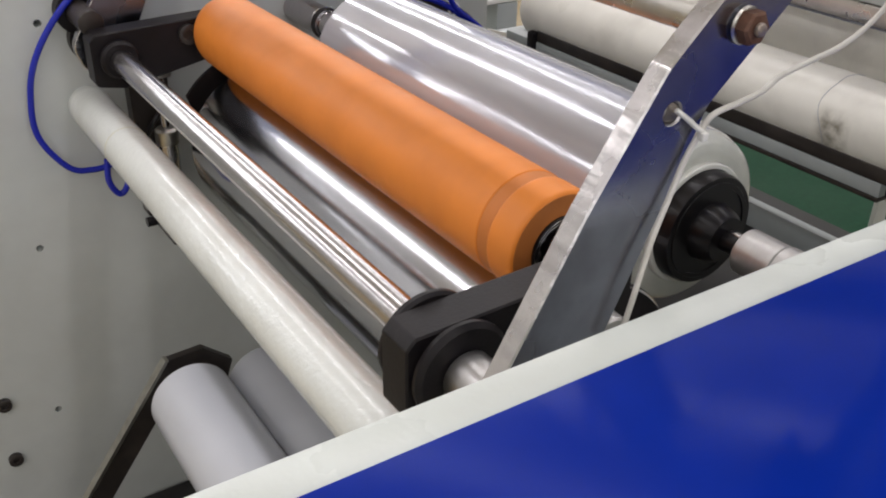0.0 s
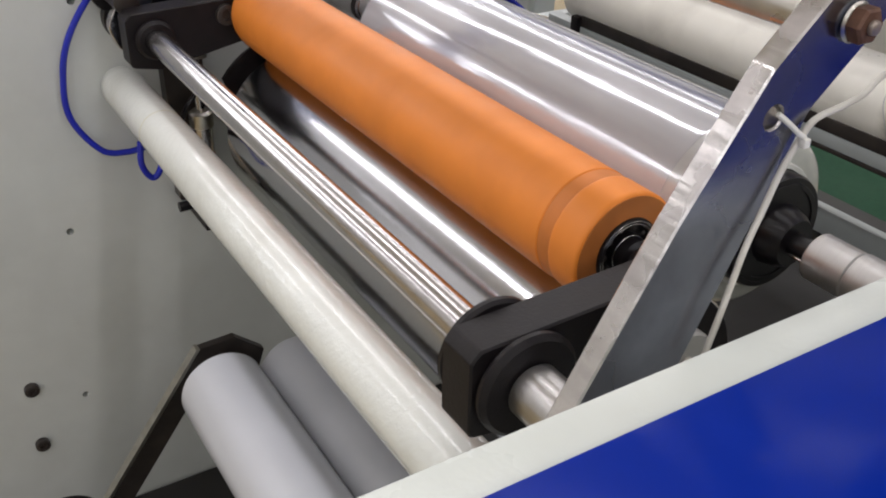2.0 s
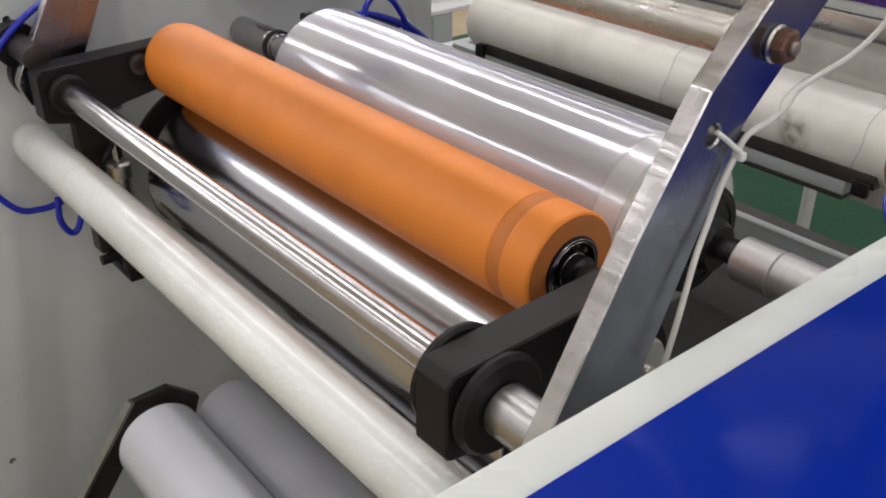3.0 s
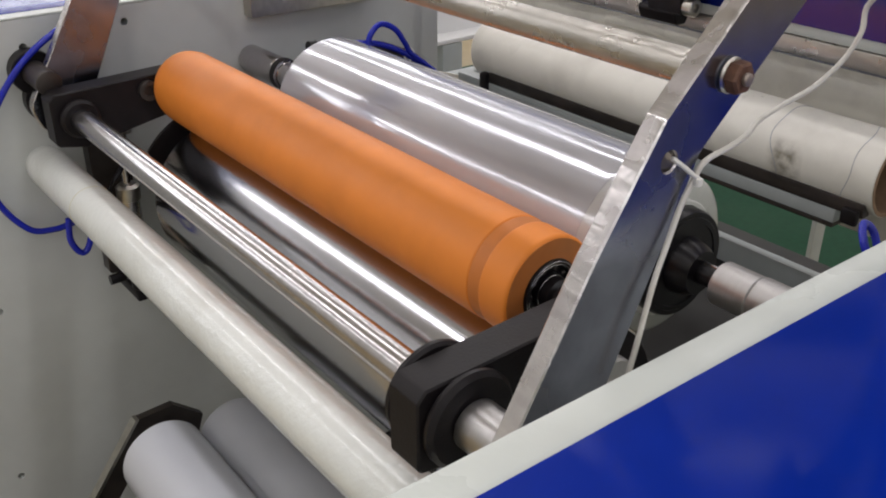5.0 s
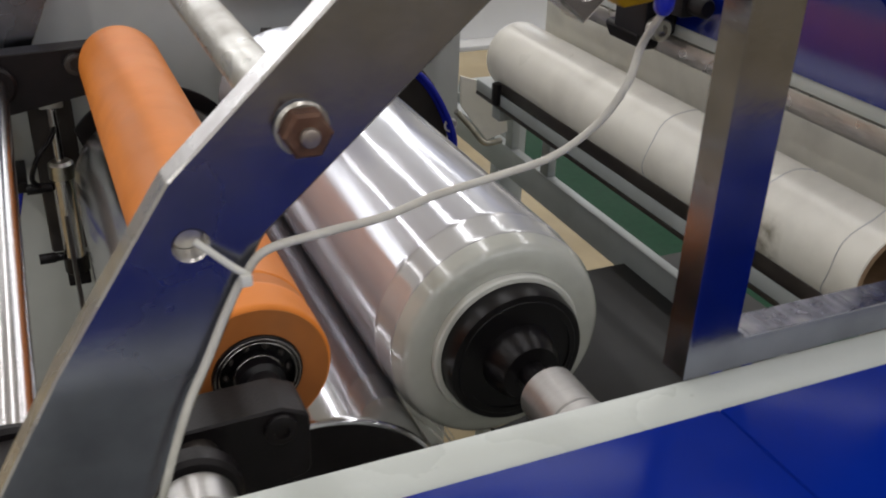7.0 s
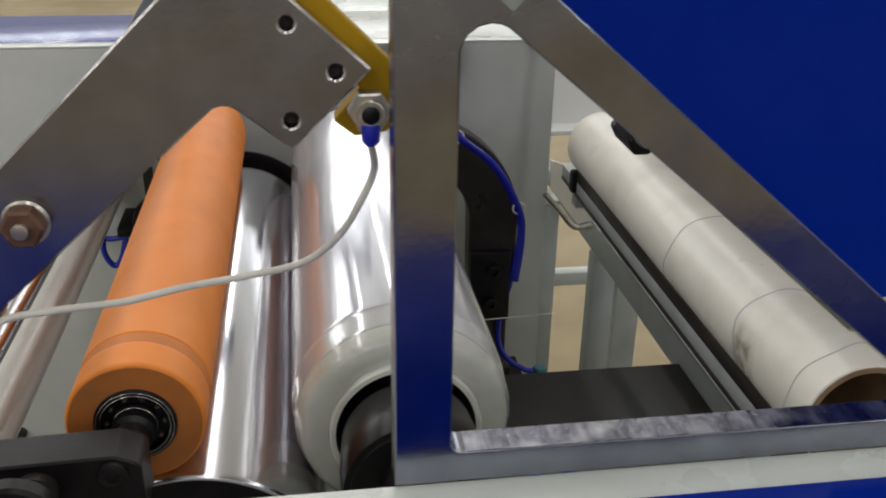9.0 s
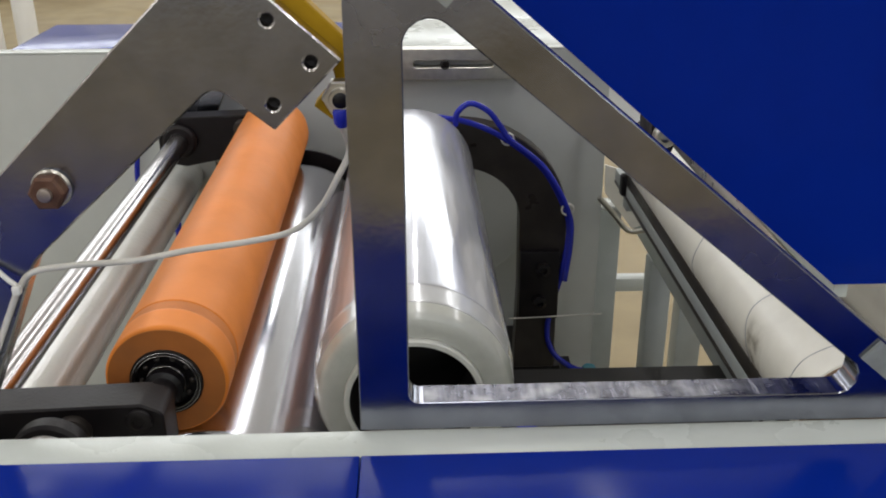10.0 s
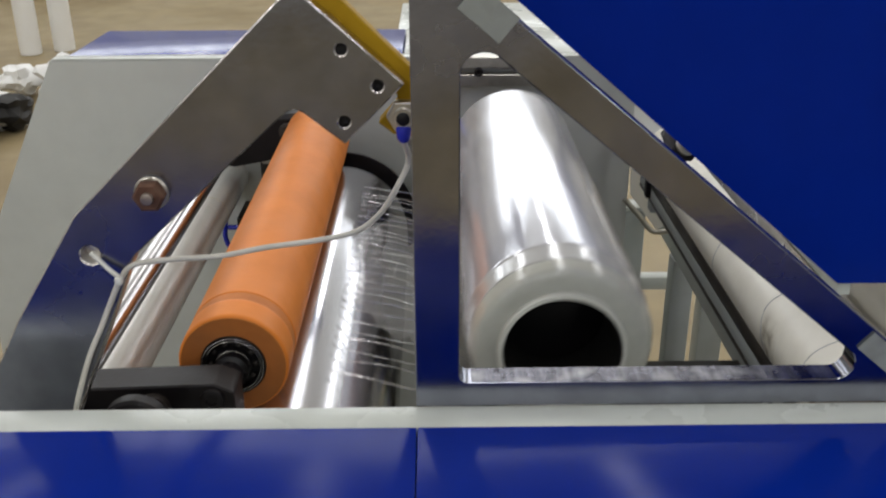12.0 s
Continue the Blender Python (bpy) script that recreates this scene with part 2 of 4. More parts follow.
def lathe(profile, seg=48, axis="y", closed=False):
    """Revolve (along, radius) pairs round an axis through the origin."""
    bm = bmesh.new()
    rings = []
    full = [profile[0]]
    for (a0, r0), (a1, r1) in zip(profile, profile[1:]):  # holding loops keep long walls straight-shaded
        d = math.hypot(a1 - a0, r1 - r0)
        if d > 0.02:
            full += [(a0 + (a1 - a0) * f, r0 + (r1 - r0) * f) for f in (0.002 / d, 1 - 0.002 / d)]
        full.append((a1, r1))
    for a, r in full:
        ring = []
        for i in range(seg):
            w = 2 * math.pi * i / seg
            c, s = r * math.cos(w), r * math.sin(w)
            ring.append(bm.verts.new({"y": (c, a, s), "z": (c, s, a), "x": (a, c, s)}[axis]))
        rings.append(ring)
    pairs = list(zip(rings, rings[1:]))
    if closed:
        pairs.append((rings[-1], rings[0]))
    for p, q in pairs:
        for i in range(seg):
            j = (i + 1) % seg
            bm.faces.new((p[i], p[j], q[j], q[i]))
    if not closed:
        for ring in (rings[0], rings[-1]):
            bm.faces.new(ring)
    return bm


def rod_profile(y0, y1, r, c=0.0015):
    return [(y0, r - c), (y0 + c * 0.3, r - c * 0.3), (y0 + c, r), (y1 - c, r), (y1 - c * 0.3, r - c * 0.3), (y1, r - c)]


def pipe_profile(y0, y1, r, ri, c=0.001):
    return [(y0, ri), (y0, r - c), (y0 + c, r), (y1 - c, r), (y1, r - c), (y1, ri)]


def box(sx, sy, sz, bevel=0.0, at=(0, 0, 0)):
    bm = bmesh.new()
    bmesh.ops.create_cube(bm, size=1, matrix=Matrix.Translation(at) @ Matrix.Diagonal((sx, sy, sz, 1)))
    if bevel:
        bmesh.ops.bevel(bm, geom=bm.edges[:], offset=bevel, segments=2, affect="EDGES", profile=0.5)
    return bm


def span(x0, x1, y0, y1, z0, z1, bevel=0.0):
    return box(x1 - x0, y1 - y0, z1 - z0, bevel, ((x0 + x1) / 2, (y0 + y1) / 2, (z0 + z1) / 2))


def fillet(poly, radii, n=6):
    """Round the corners of a polygon; radii: one number, or one a corner."""
    out = []
    k = len(poly)
    for i in range(k):
        r = radii[i] if isinstance(radii, (list, tuple)) else radii
        p, a, b = Vector(poly[i]), Vector(poly[i - 1]), Vector(poly[(i + 1) % k])
        if r <= 0:
            out.append(tuple(p))
            continue
        u, v = (a - p).normalized(), (b - p).normalized()
        half = u.angle(v) / 2
        d = min(r / math.tan(half), (a - p).length * 0.49, (b - p).length * 0.49)
        rr = d * math.tan(half)
        c = p + (u + v).normalized() * (rr / math.sin(half))
        s, e = p + u * d - c, p + v * d - c
        for j in range(n + 1):
            w = s.lerp(e, j / n).normalized() * rr
            out.append(tuple(c + w))
    return out


def circle(cx, cz, r, n=20):
    return [(cx + r * math.cos(2 * math.pi * i / n), cz + r * math.sin(2 * math.pi * i / n)) for i in range(n)]


def plate(outline, y0, y1, holes=(), bevel=0.0):
    """A plate in the xz plane from y0 to y1, with holes through it."""
    bm = bmesh.new()
    edges = []
    for loop in (outline, *holes):
        vs = [bm.verts.new((x, y0, z)) for x, z in loop]
        edges += [bm.edges.new((vs[i - 1], vs[i])) for i in range(len(vs))]
    bmesh.ops.triangle_fill(bm, use_beauty=True, edges=edges)
    faces = bm.faces[:]
    ext = bmesh.ops.extrude_face_region(bm, geom=faces)
    top = [v for v in ext["geom"] if isinstance(v, bmesh.types.BMVert)]
    bmesh.ops.translate(bm, vec=(0, y1 - y0, 0), verts=top)
    if bevel:
        bmesh.ops.recalc_face_normals(bm, faces=bm.faces)
        sharp = [e for e in bm.edges if len(e.link_faces) == 2 and e.calc_face_angle() > 0.9 and abs(e.verts[0].co.y - e.verts[1].co.y) < 1e-6]
        bmesh.ops.bevel(bm, geom=sharp, offset=bevel, segments=1, affect="EDGES")
    return bm


def sweep(points, r, seg=10, steps=8):
    """A hose through the points, smoothly."""
    P = [Vector(p) for p in points]
    P = [2 * P[0] - P[1]] + P + [2 * P[-1] - P[-2]]
    line = []
    for i in range(1, len(P) - 2):
        for j in range(steps):
            t = j / steps
            a, b, c, d = P[i - 1:i + 3]
            line.append(0.5 * (2 * b + (c - a) * t + (2 * a - 5 * b + 4 * c - d) * t * t + (3 * b - a - 3 * c + d) * t ** 3))
    line.append(P[-2])
    bm = bmesh.new()
    rings = []
    up = Vector((0.3, 0.5, 0.8)).normalized()
    for i, p in enumerate(line):
        tan = (line[min(i + 1, len(line) - 1)] - line[max(i - 1, 0)]).normalized()
        u = (up - tan * up.dot(tan)).normalized()
        up = u
        v = tan.cross(u)
        rings.append([bm.verts.new(p + r * (math.cos(2 * math.pi * k / seg) * u + math.sin(2 * math.pi * k / seg) * v)) for k in range(seg)])
    for p, q in zip(rings, rings[1:]):
        for i in range(seg):
            j = (i + 1) % seg
            bm.faces.new((p[i], p[j], q[j], q[i]))
    bm.faces.new(rings[0])
    bm.faces.new(rings[-1])
    return bm


def bolt(parent, x, y, z, r, h, material=None, name="bolt"):
    return part(name, lathe([(0, r), (-h + 0.001, r), (-h, r * 0.8), (-h, r * 0.5), (-h * 0.5, r * 0.45)], 16), material or M_BLACK, parent, at=(x, y, z))


# ---- hall ----
X0, X1, Y0, Y1, ZC = -9.0, 11.0, -8.0, 12.0, 5.9
tagged(part("floor", span(X0, X1, Y0, Y1, -0.1, 0), M_FLOOR, smooth=0), "worn tan painted concrete factory floor", "floor", kind="structure")
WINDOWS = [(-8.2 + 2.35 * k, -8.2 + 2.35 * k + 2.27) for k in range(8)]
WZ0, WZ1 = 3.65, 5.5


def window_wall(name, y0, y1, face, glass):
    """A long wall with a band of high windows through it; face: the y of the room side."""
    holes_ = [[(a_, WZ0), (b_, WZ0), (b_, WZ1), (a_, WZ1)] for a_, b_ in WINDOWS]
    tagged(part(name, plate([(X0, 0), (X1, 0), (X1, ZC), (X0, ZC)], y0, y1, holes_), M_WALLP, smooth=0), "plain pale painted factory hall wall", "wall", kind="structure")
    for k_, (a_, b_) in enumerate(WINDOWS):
        win = tagged(new("window_%d" % (k_ + 1)), "high frosted window in the hall wall, unseen light source", "window", kind="structure")
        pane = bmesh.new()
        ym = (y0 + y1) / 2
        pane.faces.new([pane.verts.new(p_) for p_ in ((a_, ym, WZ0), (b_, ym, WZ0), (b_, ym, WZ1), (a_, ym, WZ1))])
        part("pane", pane, glass if glass is M_FILL_SOUTH or abs(a_ + 0.9) < 3.9 else M_PANE_DULL, win, smooth=0)
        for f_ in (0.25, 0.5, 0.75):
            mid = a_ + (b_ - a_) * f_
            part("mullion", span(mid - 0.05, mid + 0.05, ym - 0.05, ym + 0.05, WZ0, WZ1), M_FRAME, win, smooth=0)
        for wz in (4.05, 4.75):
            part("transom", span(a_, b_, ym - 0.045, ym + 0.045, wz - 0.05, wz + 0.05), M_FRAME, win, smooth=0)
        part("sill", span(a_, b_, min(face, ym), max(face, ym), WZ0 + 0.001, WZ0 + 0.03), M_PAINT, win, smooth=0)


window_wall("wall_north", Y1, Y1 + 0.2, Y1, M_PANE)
# South windows are unseen, added to brighten the plates that face south.
window_wall("wall_south", Y0 - 0.2, Y0, Y0, M_FILL_SOUTH)
for nm, b in (("wall_east", (X1, X1 + 0.2, Y0, Y1, 0, ZC)), ("wall_west", (X0 - 0.2, X0, Y0, Y1, 0, ZC))):
    tagged(part(nm, span(*b), M_WALLP, smooth=0), "plain pale painted factory hall wall", "wall", kind="structure")
tagged(part("ceiling", span(X0, X1, Y0, Y1, ZC, ZC + 0.2), M_WALLP, smooth=0), "pale factory hall ceiling", "ceiling", kind="structure")
lamp = None
for lx, ly in LAMPS:
    if lamp is None:
        lamp = thing("ceiling_lamp", "white strip lamp hanging below the hall ceiling", "lamp", (lx, ly, LAMP_Z), "hall ceiling lamps")
        part("housing", span(-0.15, 0.15, -1.23, 1.23, 0.0, 0.06, 0.01), M_PAINT, lamp)
        glow = bmesh.new()
        glow.faces.new([glow.verts.new(p) for p in ((-0.13, -1.2, -0.004), (-0.13, 1.2, -0.004), (0.13, 1.2, -0.004), (0.13, -1.2, -0.004))])
        part("tube", glow, M_LAMP, lamp, smooth=0)
        for hy in (-0.9, 0.9):
            part("hanger", span(-0.01, 0.01, hy - 0.01, hy + 0.01, 0.06, ZC - LAMP_Z - 0.001), M_PAINT, lamp)
    else:
        copy_thing(lamp, pose(lx, ly, LAMP_Z))

# ---- near side frame ----
ORANGE, RODC, CHROME, FILM, TUBEC, COREC = (-0.137, 0.931), (-0.256, 0.917), (-0.111, 0.8055), (0.026, 0.892), (-0.2762, 0.8405), (0.335, 0.890)
near = thing("side_frame", "light grey painted near side plate with glossy blue covers", "machine frame")
part("side_plate", span(-0.75, 1.3, 0.0, 0.022, 0.0, 1.0, 0.001), M_STRIP, near)
part("cover", span(-0.75, 0.0005, -0.23, -0.0005, 0.05, 1.0018, 0.0007), M_BLUE, near, "glossy blue sheet-metal cover")
part("cover", span(0.0010, 1.3, -0.23, -0.0005, 0.05, 1.0018, 0.0007), M_BLUE, near, "glossy blue sheet-metal cover")
for fx in (-0.72, 1.2):
    part("foot", lathe([(0.0, 0.03), (0.012, 0.03), (0.014, 0.012), (0.052, 0.012)], 20, "z"), M_ZINC, near, at=(fx, -0.12, 0.0))

# ---- far side frame ----
far = thing("side_frame", "light grey far side plate with bolt holes and covers", "machine frame")
holes = [circle(x, z, 0.0045, 12) for x, z in ((-0.36, 0.672), (-0.381, 0.436), (-0.313, 0.939), (-0.274, 0.974), (-0.16, 0.985), (-0.13, 0.70))]
part("side_plate", plate([(-0.51, 1.004), (-0.66, 0.70), (-0.66, 0.0), (0.291, 0.0), (0.291, 1.004)], 0.865, 0.887, holes), M_PAINT, far, smooth=30)
part("plate_edge", span(-0.508, 0.284, 0.866, 0.888, 1.0045, 1.0065, 0.0006), M_STRIP, far, "pale painted top edge of the plate")
# Dark sheet added behind the plate so its holes look deep and unlit.
part("backing", span(-0.50, -0.04, 0.8872, 0.8886, 0.30, 0.995), M_DARK, far, "dark sheet added to blacken the holes")
part("cover", span(-0.505, -0.032, 0.889, 1.10, 0.05, 1.0, 0.003), M_BLUEF, far, "glossy blue sheet-metal cover")
part("cover", span(-0.030, 0.27, 0.889, 1.09, 0.05, 1.004, 0.003), M_STRIP, far, "pale grey sheet-metal cover")
pin = part("pin", lathe(rod_profile(0.795, 0.846, 0.0135), 40), M_DKSTEEL, far, "dull steel pin", (-0.272, 0, 0.950))
part("flange", lathe(pipe_profile(0.8462, 0.8648, 0.024, 0.010), 40, closed=True), M_BLACK, pin, "black pin flange")
for x, z in ((-0.445, 0.382), (-0.442, 0.47)):
    bolt(far, x, 0.865, z, 0.009, 0.008, M_DKSTEEL)
part("drain_plug", lathe([(0.858, 0.045), (0.8605, 0.053), (0.8648, 0.053)], 48), M_BLACK, far, "round black plug", (-0.442, 0, 0.228))
slot = fillet([(0.032, 0.986), (0.135, 0.986), (0.135, 0.995), (0.032, 0.995)], 0.004)
slotted_bar = part("slotted_bar", plate(fillet([(-0.01, 0.970), (0.165, 0.970), (0.165, 1.010), (-0.01, 1.010)], 0.002), 0.845, 0.8645, [slot], 0.0008), M_ZINC, far, "dull steel adjusting bar with a long slot")
bolt(slotted_bar, 0.072, 0.845, 0.9905, 0.006, 0.006)
bolt(slotted_bar, 0.150, 0.845, 0.9905, 0.005, 0.005)
# Added panel: makes the gap between idler tube and shaft dark.
part("dark_panel", span(-0.2135, -0.2095, 0.0225, 0.7640, 0.695, 0.770, 0.001), M_DKSTEEL, near, "dark panel added to darken the gap below the rollers")
# Dark sheet added low down, standing in for the unlit machine interior.
part("dark_base", span(-0.62, 0.28, 0.03, 0.86, 0.22, 0.24), M_DARK, near, "dark sheet added to darken the space between the plates")

# ---- rollers ----


def spin_thing(name, label, category, c, y):
    return thing(name, label, category, (c[0], y, c[1]))


orange_roller = spin_thing("pressure_roller", "orange polyurethane-covered pressure roller turning on black bearings", "roller", ORANGE, 0.184)
part("sleeve", lathe([(0.0387, 0.037), (0.0388, 0.0396), (0.0396, 0.0403), (0.566, 0.0403), (0.575, 0.039), (0.580, 0.034), (0.580, 0.02)], 96), M_ORANGE, orange_roller)
part("end_ring", lathe([(0.0, 0.024), (0.0, 0.0385), (0.0006, 0.0396), (0.002, 0.0403), (0.0262, 0.0403), (0.0270, 0.0397), (0.0270, 0.024)], 96, closed=True), M_ORANGE, orange_roller, "paler orange end ring")
part("groove", lathe([(0.0272, 0.030), (0.0272, 0.0397), (0.0385, 0.0397), (0.0385, 0.030)], 96, closed=True), M_GROOVE, orange_roller, "darker worn groove")
part("end_face", lathe([(-0.0006, 0.024), (-0.0006, 0.0382), (0.004, 0.0382), (0.004, 0.024)], 96, closed=True), M_ORANGE_END, orange_roller, "worn orange rubber end face")
bearing = part("bearing", lathe([(0.004, 0.0238), (-0.002, 0.0238), (-0.0025, 0.0228), (-0.0025, 0.0208), (-0.0018, 0.0200), (0.003, 0.0198), (0.003, 0.0132), (-0.002, 0.0130), (-0.0026, 0.0122), (-0.0026, 0.0100), (0.004, 0.0100)], 64, closed=True), M_PLASTIC, orange_roller, "dark oiled steel ball bearing")
ball_mesh = None
for i in range(10):
    w = 2 * math.pi * i / 10
    if ball_mesh is None:
        bm = bmesh.new()
        bmesh.ops.create_icosphere(bm, subdivisions=2, radius=0.0019)
        ball = part("ball", bm, M_DKSTEEL, bearing)
        ball_mesh = ball.data
    else:
        ball = new("ball", ball_mesh)
        ball.parent = bearing
    ball.location = (0.0165 * math.cos(w), 0.0012, 0.0165 * math.sin(w))
for ra in (0.0226, 0.0206, 0.0128):
    part("ring_edge", lathe(pipe_profile(-0.0029, -0.0020, ra, ra - 0.0006, 0.0002), 64, closed=True), M_ROD, bearing, "bright ring edge")
part("axle", lathe([(-0.050, 0.0095), (-0.012, 0.0095), (-0.010, 0.0125), (-0.003, 0.0125), (-0.003, 0.0098), (0.63, 0.0098)], 40), M_PLASTIC, orange_roller, "black steel axle end")

pivot = spin_thing("pivot_shaft", "brushed steel pivot shaft across the machine", "shaft", RODC, 0.0)
part("shaft", lathe(rod_profile(0.024, 0.864, 0.0122)), M_ROD, pivot)
part("bushing", lathe(pipe_profile(0.0235, 0.1180, 0.0160, 0.0123, 0.001), 48, closed=True), M_TURNED, pivot, "thick steel bushing")
part("collar", lathe(pipe_profile(0.832, 0.846, 0.0175, 0.0123), 40, closed=True), M_ROD, pivot, "steel clamp collar")
part("flange", lathe(pipe_profile(0.848, 0.8648, 0.030, 0.0123), 48, closed=True), M_BLACK, pivot, "black bearing flange on the plate")

chrome_roller = spin_thing("chrome_roller", "mirror chrome film roller below the orange roller", "roller", CHROME, 0.175)
part("barrel", lathe([(0.004, 0.082), (0.0035, 0.0855), (0.0045, 0.0872), (0.006, 0.088), (0.567, 0.088), (0.5695, 0.0865), (0.570, 0.082), (0.570, 0.030)], 160), M_CHROME, chrome_roller)
part("end_cap", lathe([(0.002, 0.017), (0.002, 0.040), (0.0025, 0.044), (0.0030, 0.0855), (0.010, 0.0855), (0.010, 0.017)], 96, closed=True), M_BLACK, chrome_roller, "black recessed end cap")
part("journal", lathe(rod_profile(-0.15, 0.68, 0.0165)), M_ROD, chrome_roller)
flange = spin_thing("roller_flange", "black rounded steel flange behind the chrome roller", "flange", CHROME, 0.0)
half_disc = [(0.098 * math.cos(radians(w)), 0.098 * math.sin(radians(w))) for w in range(-20, 146, 4)] + [(-0.070, 0.030), (-0.03, -0.06), (0.03, -0.06)]
part("disc", plate(half_disc, 0.7655, 0.7695, (), 0.0006), M_BLACK, flange, smooth=30)
part("hub", lathe(pipe_profile(0.7697, 0.8648, 0.034, 0.018), 48, closed=True), M_BLACK, flange)

tube = spin_thing("idler_tube", "pale glossy sleeved idler tube beside the pivot shaft", "roller", TUBEC, 0.024)
part("barrel", lathe([(0.0, 0.0232), (0.002, 0.0236), (0.824, 0.0236), (0.836, 0.0222), (0.8405, 0.017)], 64), M_TUBE, tube)
part("strap", lathe(pipe_profile(0.683, 0.6852, 0.0238, 0.0234), 48, closed=True), M_AGED, tube, "thin yellowed tie round the sleeve")

film_roll = spin_thing("film_roll", "wound roll of clear stretch film on a paper core", "film roll", FILM, 0.216)
part("film", lathe([(0.035, 0.060), (0.035, 0.0741), (0.0365, 0.0743), (0.060, 0.0743), (0.506, 0.0743), (0.511, 0.072), (0.512, 0.052), (0.032, 0.052)], 128, closed=True), M_FILM, film_roll, "shiny layered clear film")
part("film_bevel", lathe([(0.0348, 0.0600), (0.0348, 0.0741), (0.0335, 0.0737), (0.0125, 0.0723), (0.0117, 0.0719), (0.0117, 0.0600)], 128, closed=True), M_BEVEL, film_roll, "soft wound shoulder of the film")
part("film_edge", lathe([(0.0115, 0.0717), (0.0100, 0.0713), (0.0035, 0.0690), (0.0015, 0.0680), (-0.001, 0.0640), (-0.0015, 0.0560), (-0.001, 0.0505), (0.04, 0.0505)], 128, closed=True), M_FILMEND, film_roll, "frosted wound film edge")
part("core", lathe(pipe_profile(-0.006, 0.518, 0.0502, 0.0462), 80, closed=True), M_CORE, film_roll, "white paper core tube")

# Black liner added: the darkness inside the paper core is put in as colour.
part("bore", lathe(pipe_profile(-0.004, 0.43, 0.0460, 0.0452, 0.0002), 64, closed=True), M_DARK, film_roll, "black liner added to darken the inside of the core")
chuck = spin_thing("winding_chuck", "black winding chuck with steel spindle in the roll end", "chuck", FILM, 0.216)
part("disc", lathe([(0.03, 0.043), (0.0, 0.0455), (-0.015, 0.0455), (-0.0185, 0.0440), (-0.0185, 0.024), (-0.030, 0.0215), (-0.036, 0.0180), (-0.036, 0.008)], 72), M_PLASTIC, chuck)
part("rim", lathe(pipe_profile(-0.0195, -0.0182, 0.0400, 0.0360, 0.0004), 72, closed=True), M_PLASTIC, chuck)
part("spindle", lathe(rod_profile(-0.062, -0.03, 0.0085)), M_PLASTIC, chuck)
part("key", span(-0.0025, 0.0025, -0.052, -0.037, 0.0078, 0.0098, 0.0006), M_ROD, chuck)
part("collar", lathe(pipe_profile(-0.088, -0.055, 0.0178, 0.0088), 48, closed=True), M_TURNED, chuck, "turned steel collar")
part("sleeve", lathe(pipe_profile(-0.160, -0.0885, 0.0185, 0.0088), 48, closed=True), M_TURNED, chuck, "steel quill sleeve")
far_chuck = spin_thing("winding_chuck", "black winding chuck in the far end of the roll", "chuck", FILM, 0.216)
# Black body run forward through the core, keeping its mouth dark.
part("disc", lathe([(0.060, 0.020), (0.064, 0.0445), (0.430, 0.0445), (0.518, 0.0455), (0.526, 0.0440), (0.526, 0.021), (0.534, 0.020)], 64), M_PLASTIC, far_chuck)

far_spindle = spin_thing("spindle", "turned steel spindle with a dark ring beside the far plate", "spindle", (-0.006, 0.916), 0.0)
part("barrel", lathe([(0.752, 0.016), (0.772, 0.016), (0.773, 0.0185), (0.784, 0.0185), (0.785, 0.016), (0.790, 0.0175), (0.864, 0.0175)], 48), M_ROD, far_spindle)
part("ring", lathe(pipe_profile(0.7735, 0.7835, 0.0190, 0.0186), 48, closed=True), M_BLACK, far_spindle, "dark ring groove")

core_tube = spin_thing("core_tube", "white paper core tube waiting in the feed tray", "core tube", COREC, 0.19)
part("wall", lathe([(0, 0.0372), (-0.0004, 0.0408), (0.0006, 0.042), (0.600, 0.042), (0.602, 0.041), (0.602, 0.0372)], 80, closed=True), M_STAINED, core_tube)
part("lining", lathe(pipe_profile(-0.0008, 0.6015, 0.0410, 0.0370, 0.0003), 64, closed=True), M_BROWN, core_tube, "brown cardboard lining")
for y, lean in ((0.028, 0.004), (0.112, -0.006), (0.262, 0.003)):
    pts = [(0.0421 * math.cos(w), y + lean * math.sin(2 * w) + 0.002 * math.sin(5 * w + y * 60), 0.0421 * math.sin(w)) for w in [radians(a) for a in range(70, 236, 8)]]
    part("pen_line", sweep(pts, 0.00035, 5, 3), M_GREYROLL, core_tube, "thin hand-drawn line")

low_roll = spin_thing("film_roll", "pale roll of film low in the machine on dark brackets", "film roll", (-0.2555, 0.5227), 0.05)
part("film", lathe(rod_profile(0.0, 0.634, 0.049, 0.003), 80), M_WHITEROLL, low_roll)
part("axle", lathe(rod_profile(-0.028, 0.668, 0.012)), M_ROD, low_roll)
grey_roll = spin_thing("film_roll", "grey film roll behind the pale low roll", "film roll", (-0.163, 0.513), 0.03)
part("film", lathe(rod_profile(0.0, 0.66, 0.046, 0.003), 80), M_GREYROLL, grey_roll)
part("axle", lathe(rod_profile(-0.008, 0.69, 0.007)), M_BLACK, grey_roll)
flap = thing("roll_bracket", "dark steel roll bracket with a bright worn edge", "bracket")
part("bracket_plate", plate([(-0.2705, 0.572), (-0.228, 0.574), (-0.194, 0.545), (-0.206, 0.510), (-0.258, 0.505), (-0.292, 0.497), (-0.437, 0.30), (-0.4710, 0.30)], 0.702, 0.712), M_DKSTEEL, flap, smooth=0)
part("edge_strip", plate([(-0.2750, 0.573), (-0.2707, 0.5725), (-0.4712, 0.30), (-0.4770, 0.30)], 0.7005, 0.7125), M_ZINC, flap, "bright worn edge", smooth=0)

# ---- black links that carry the orange roller ----


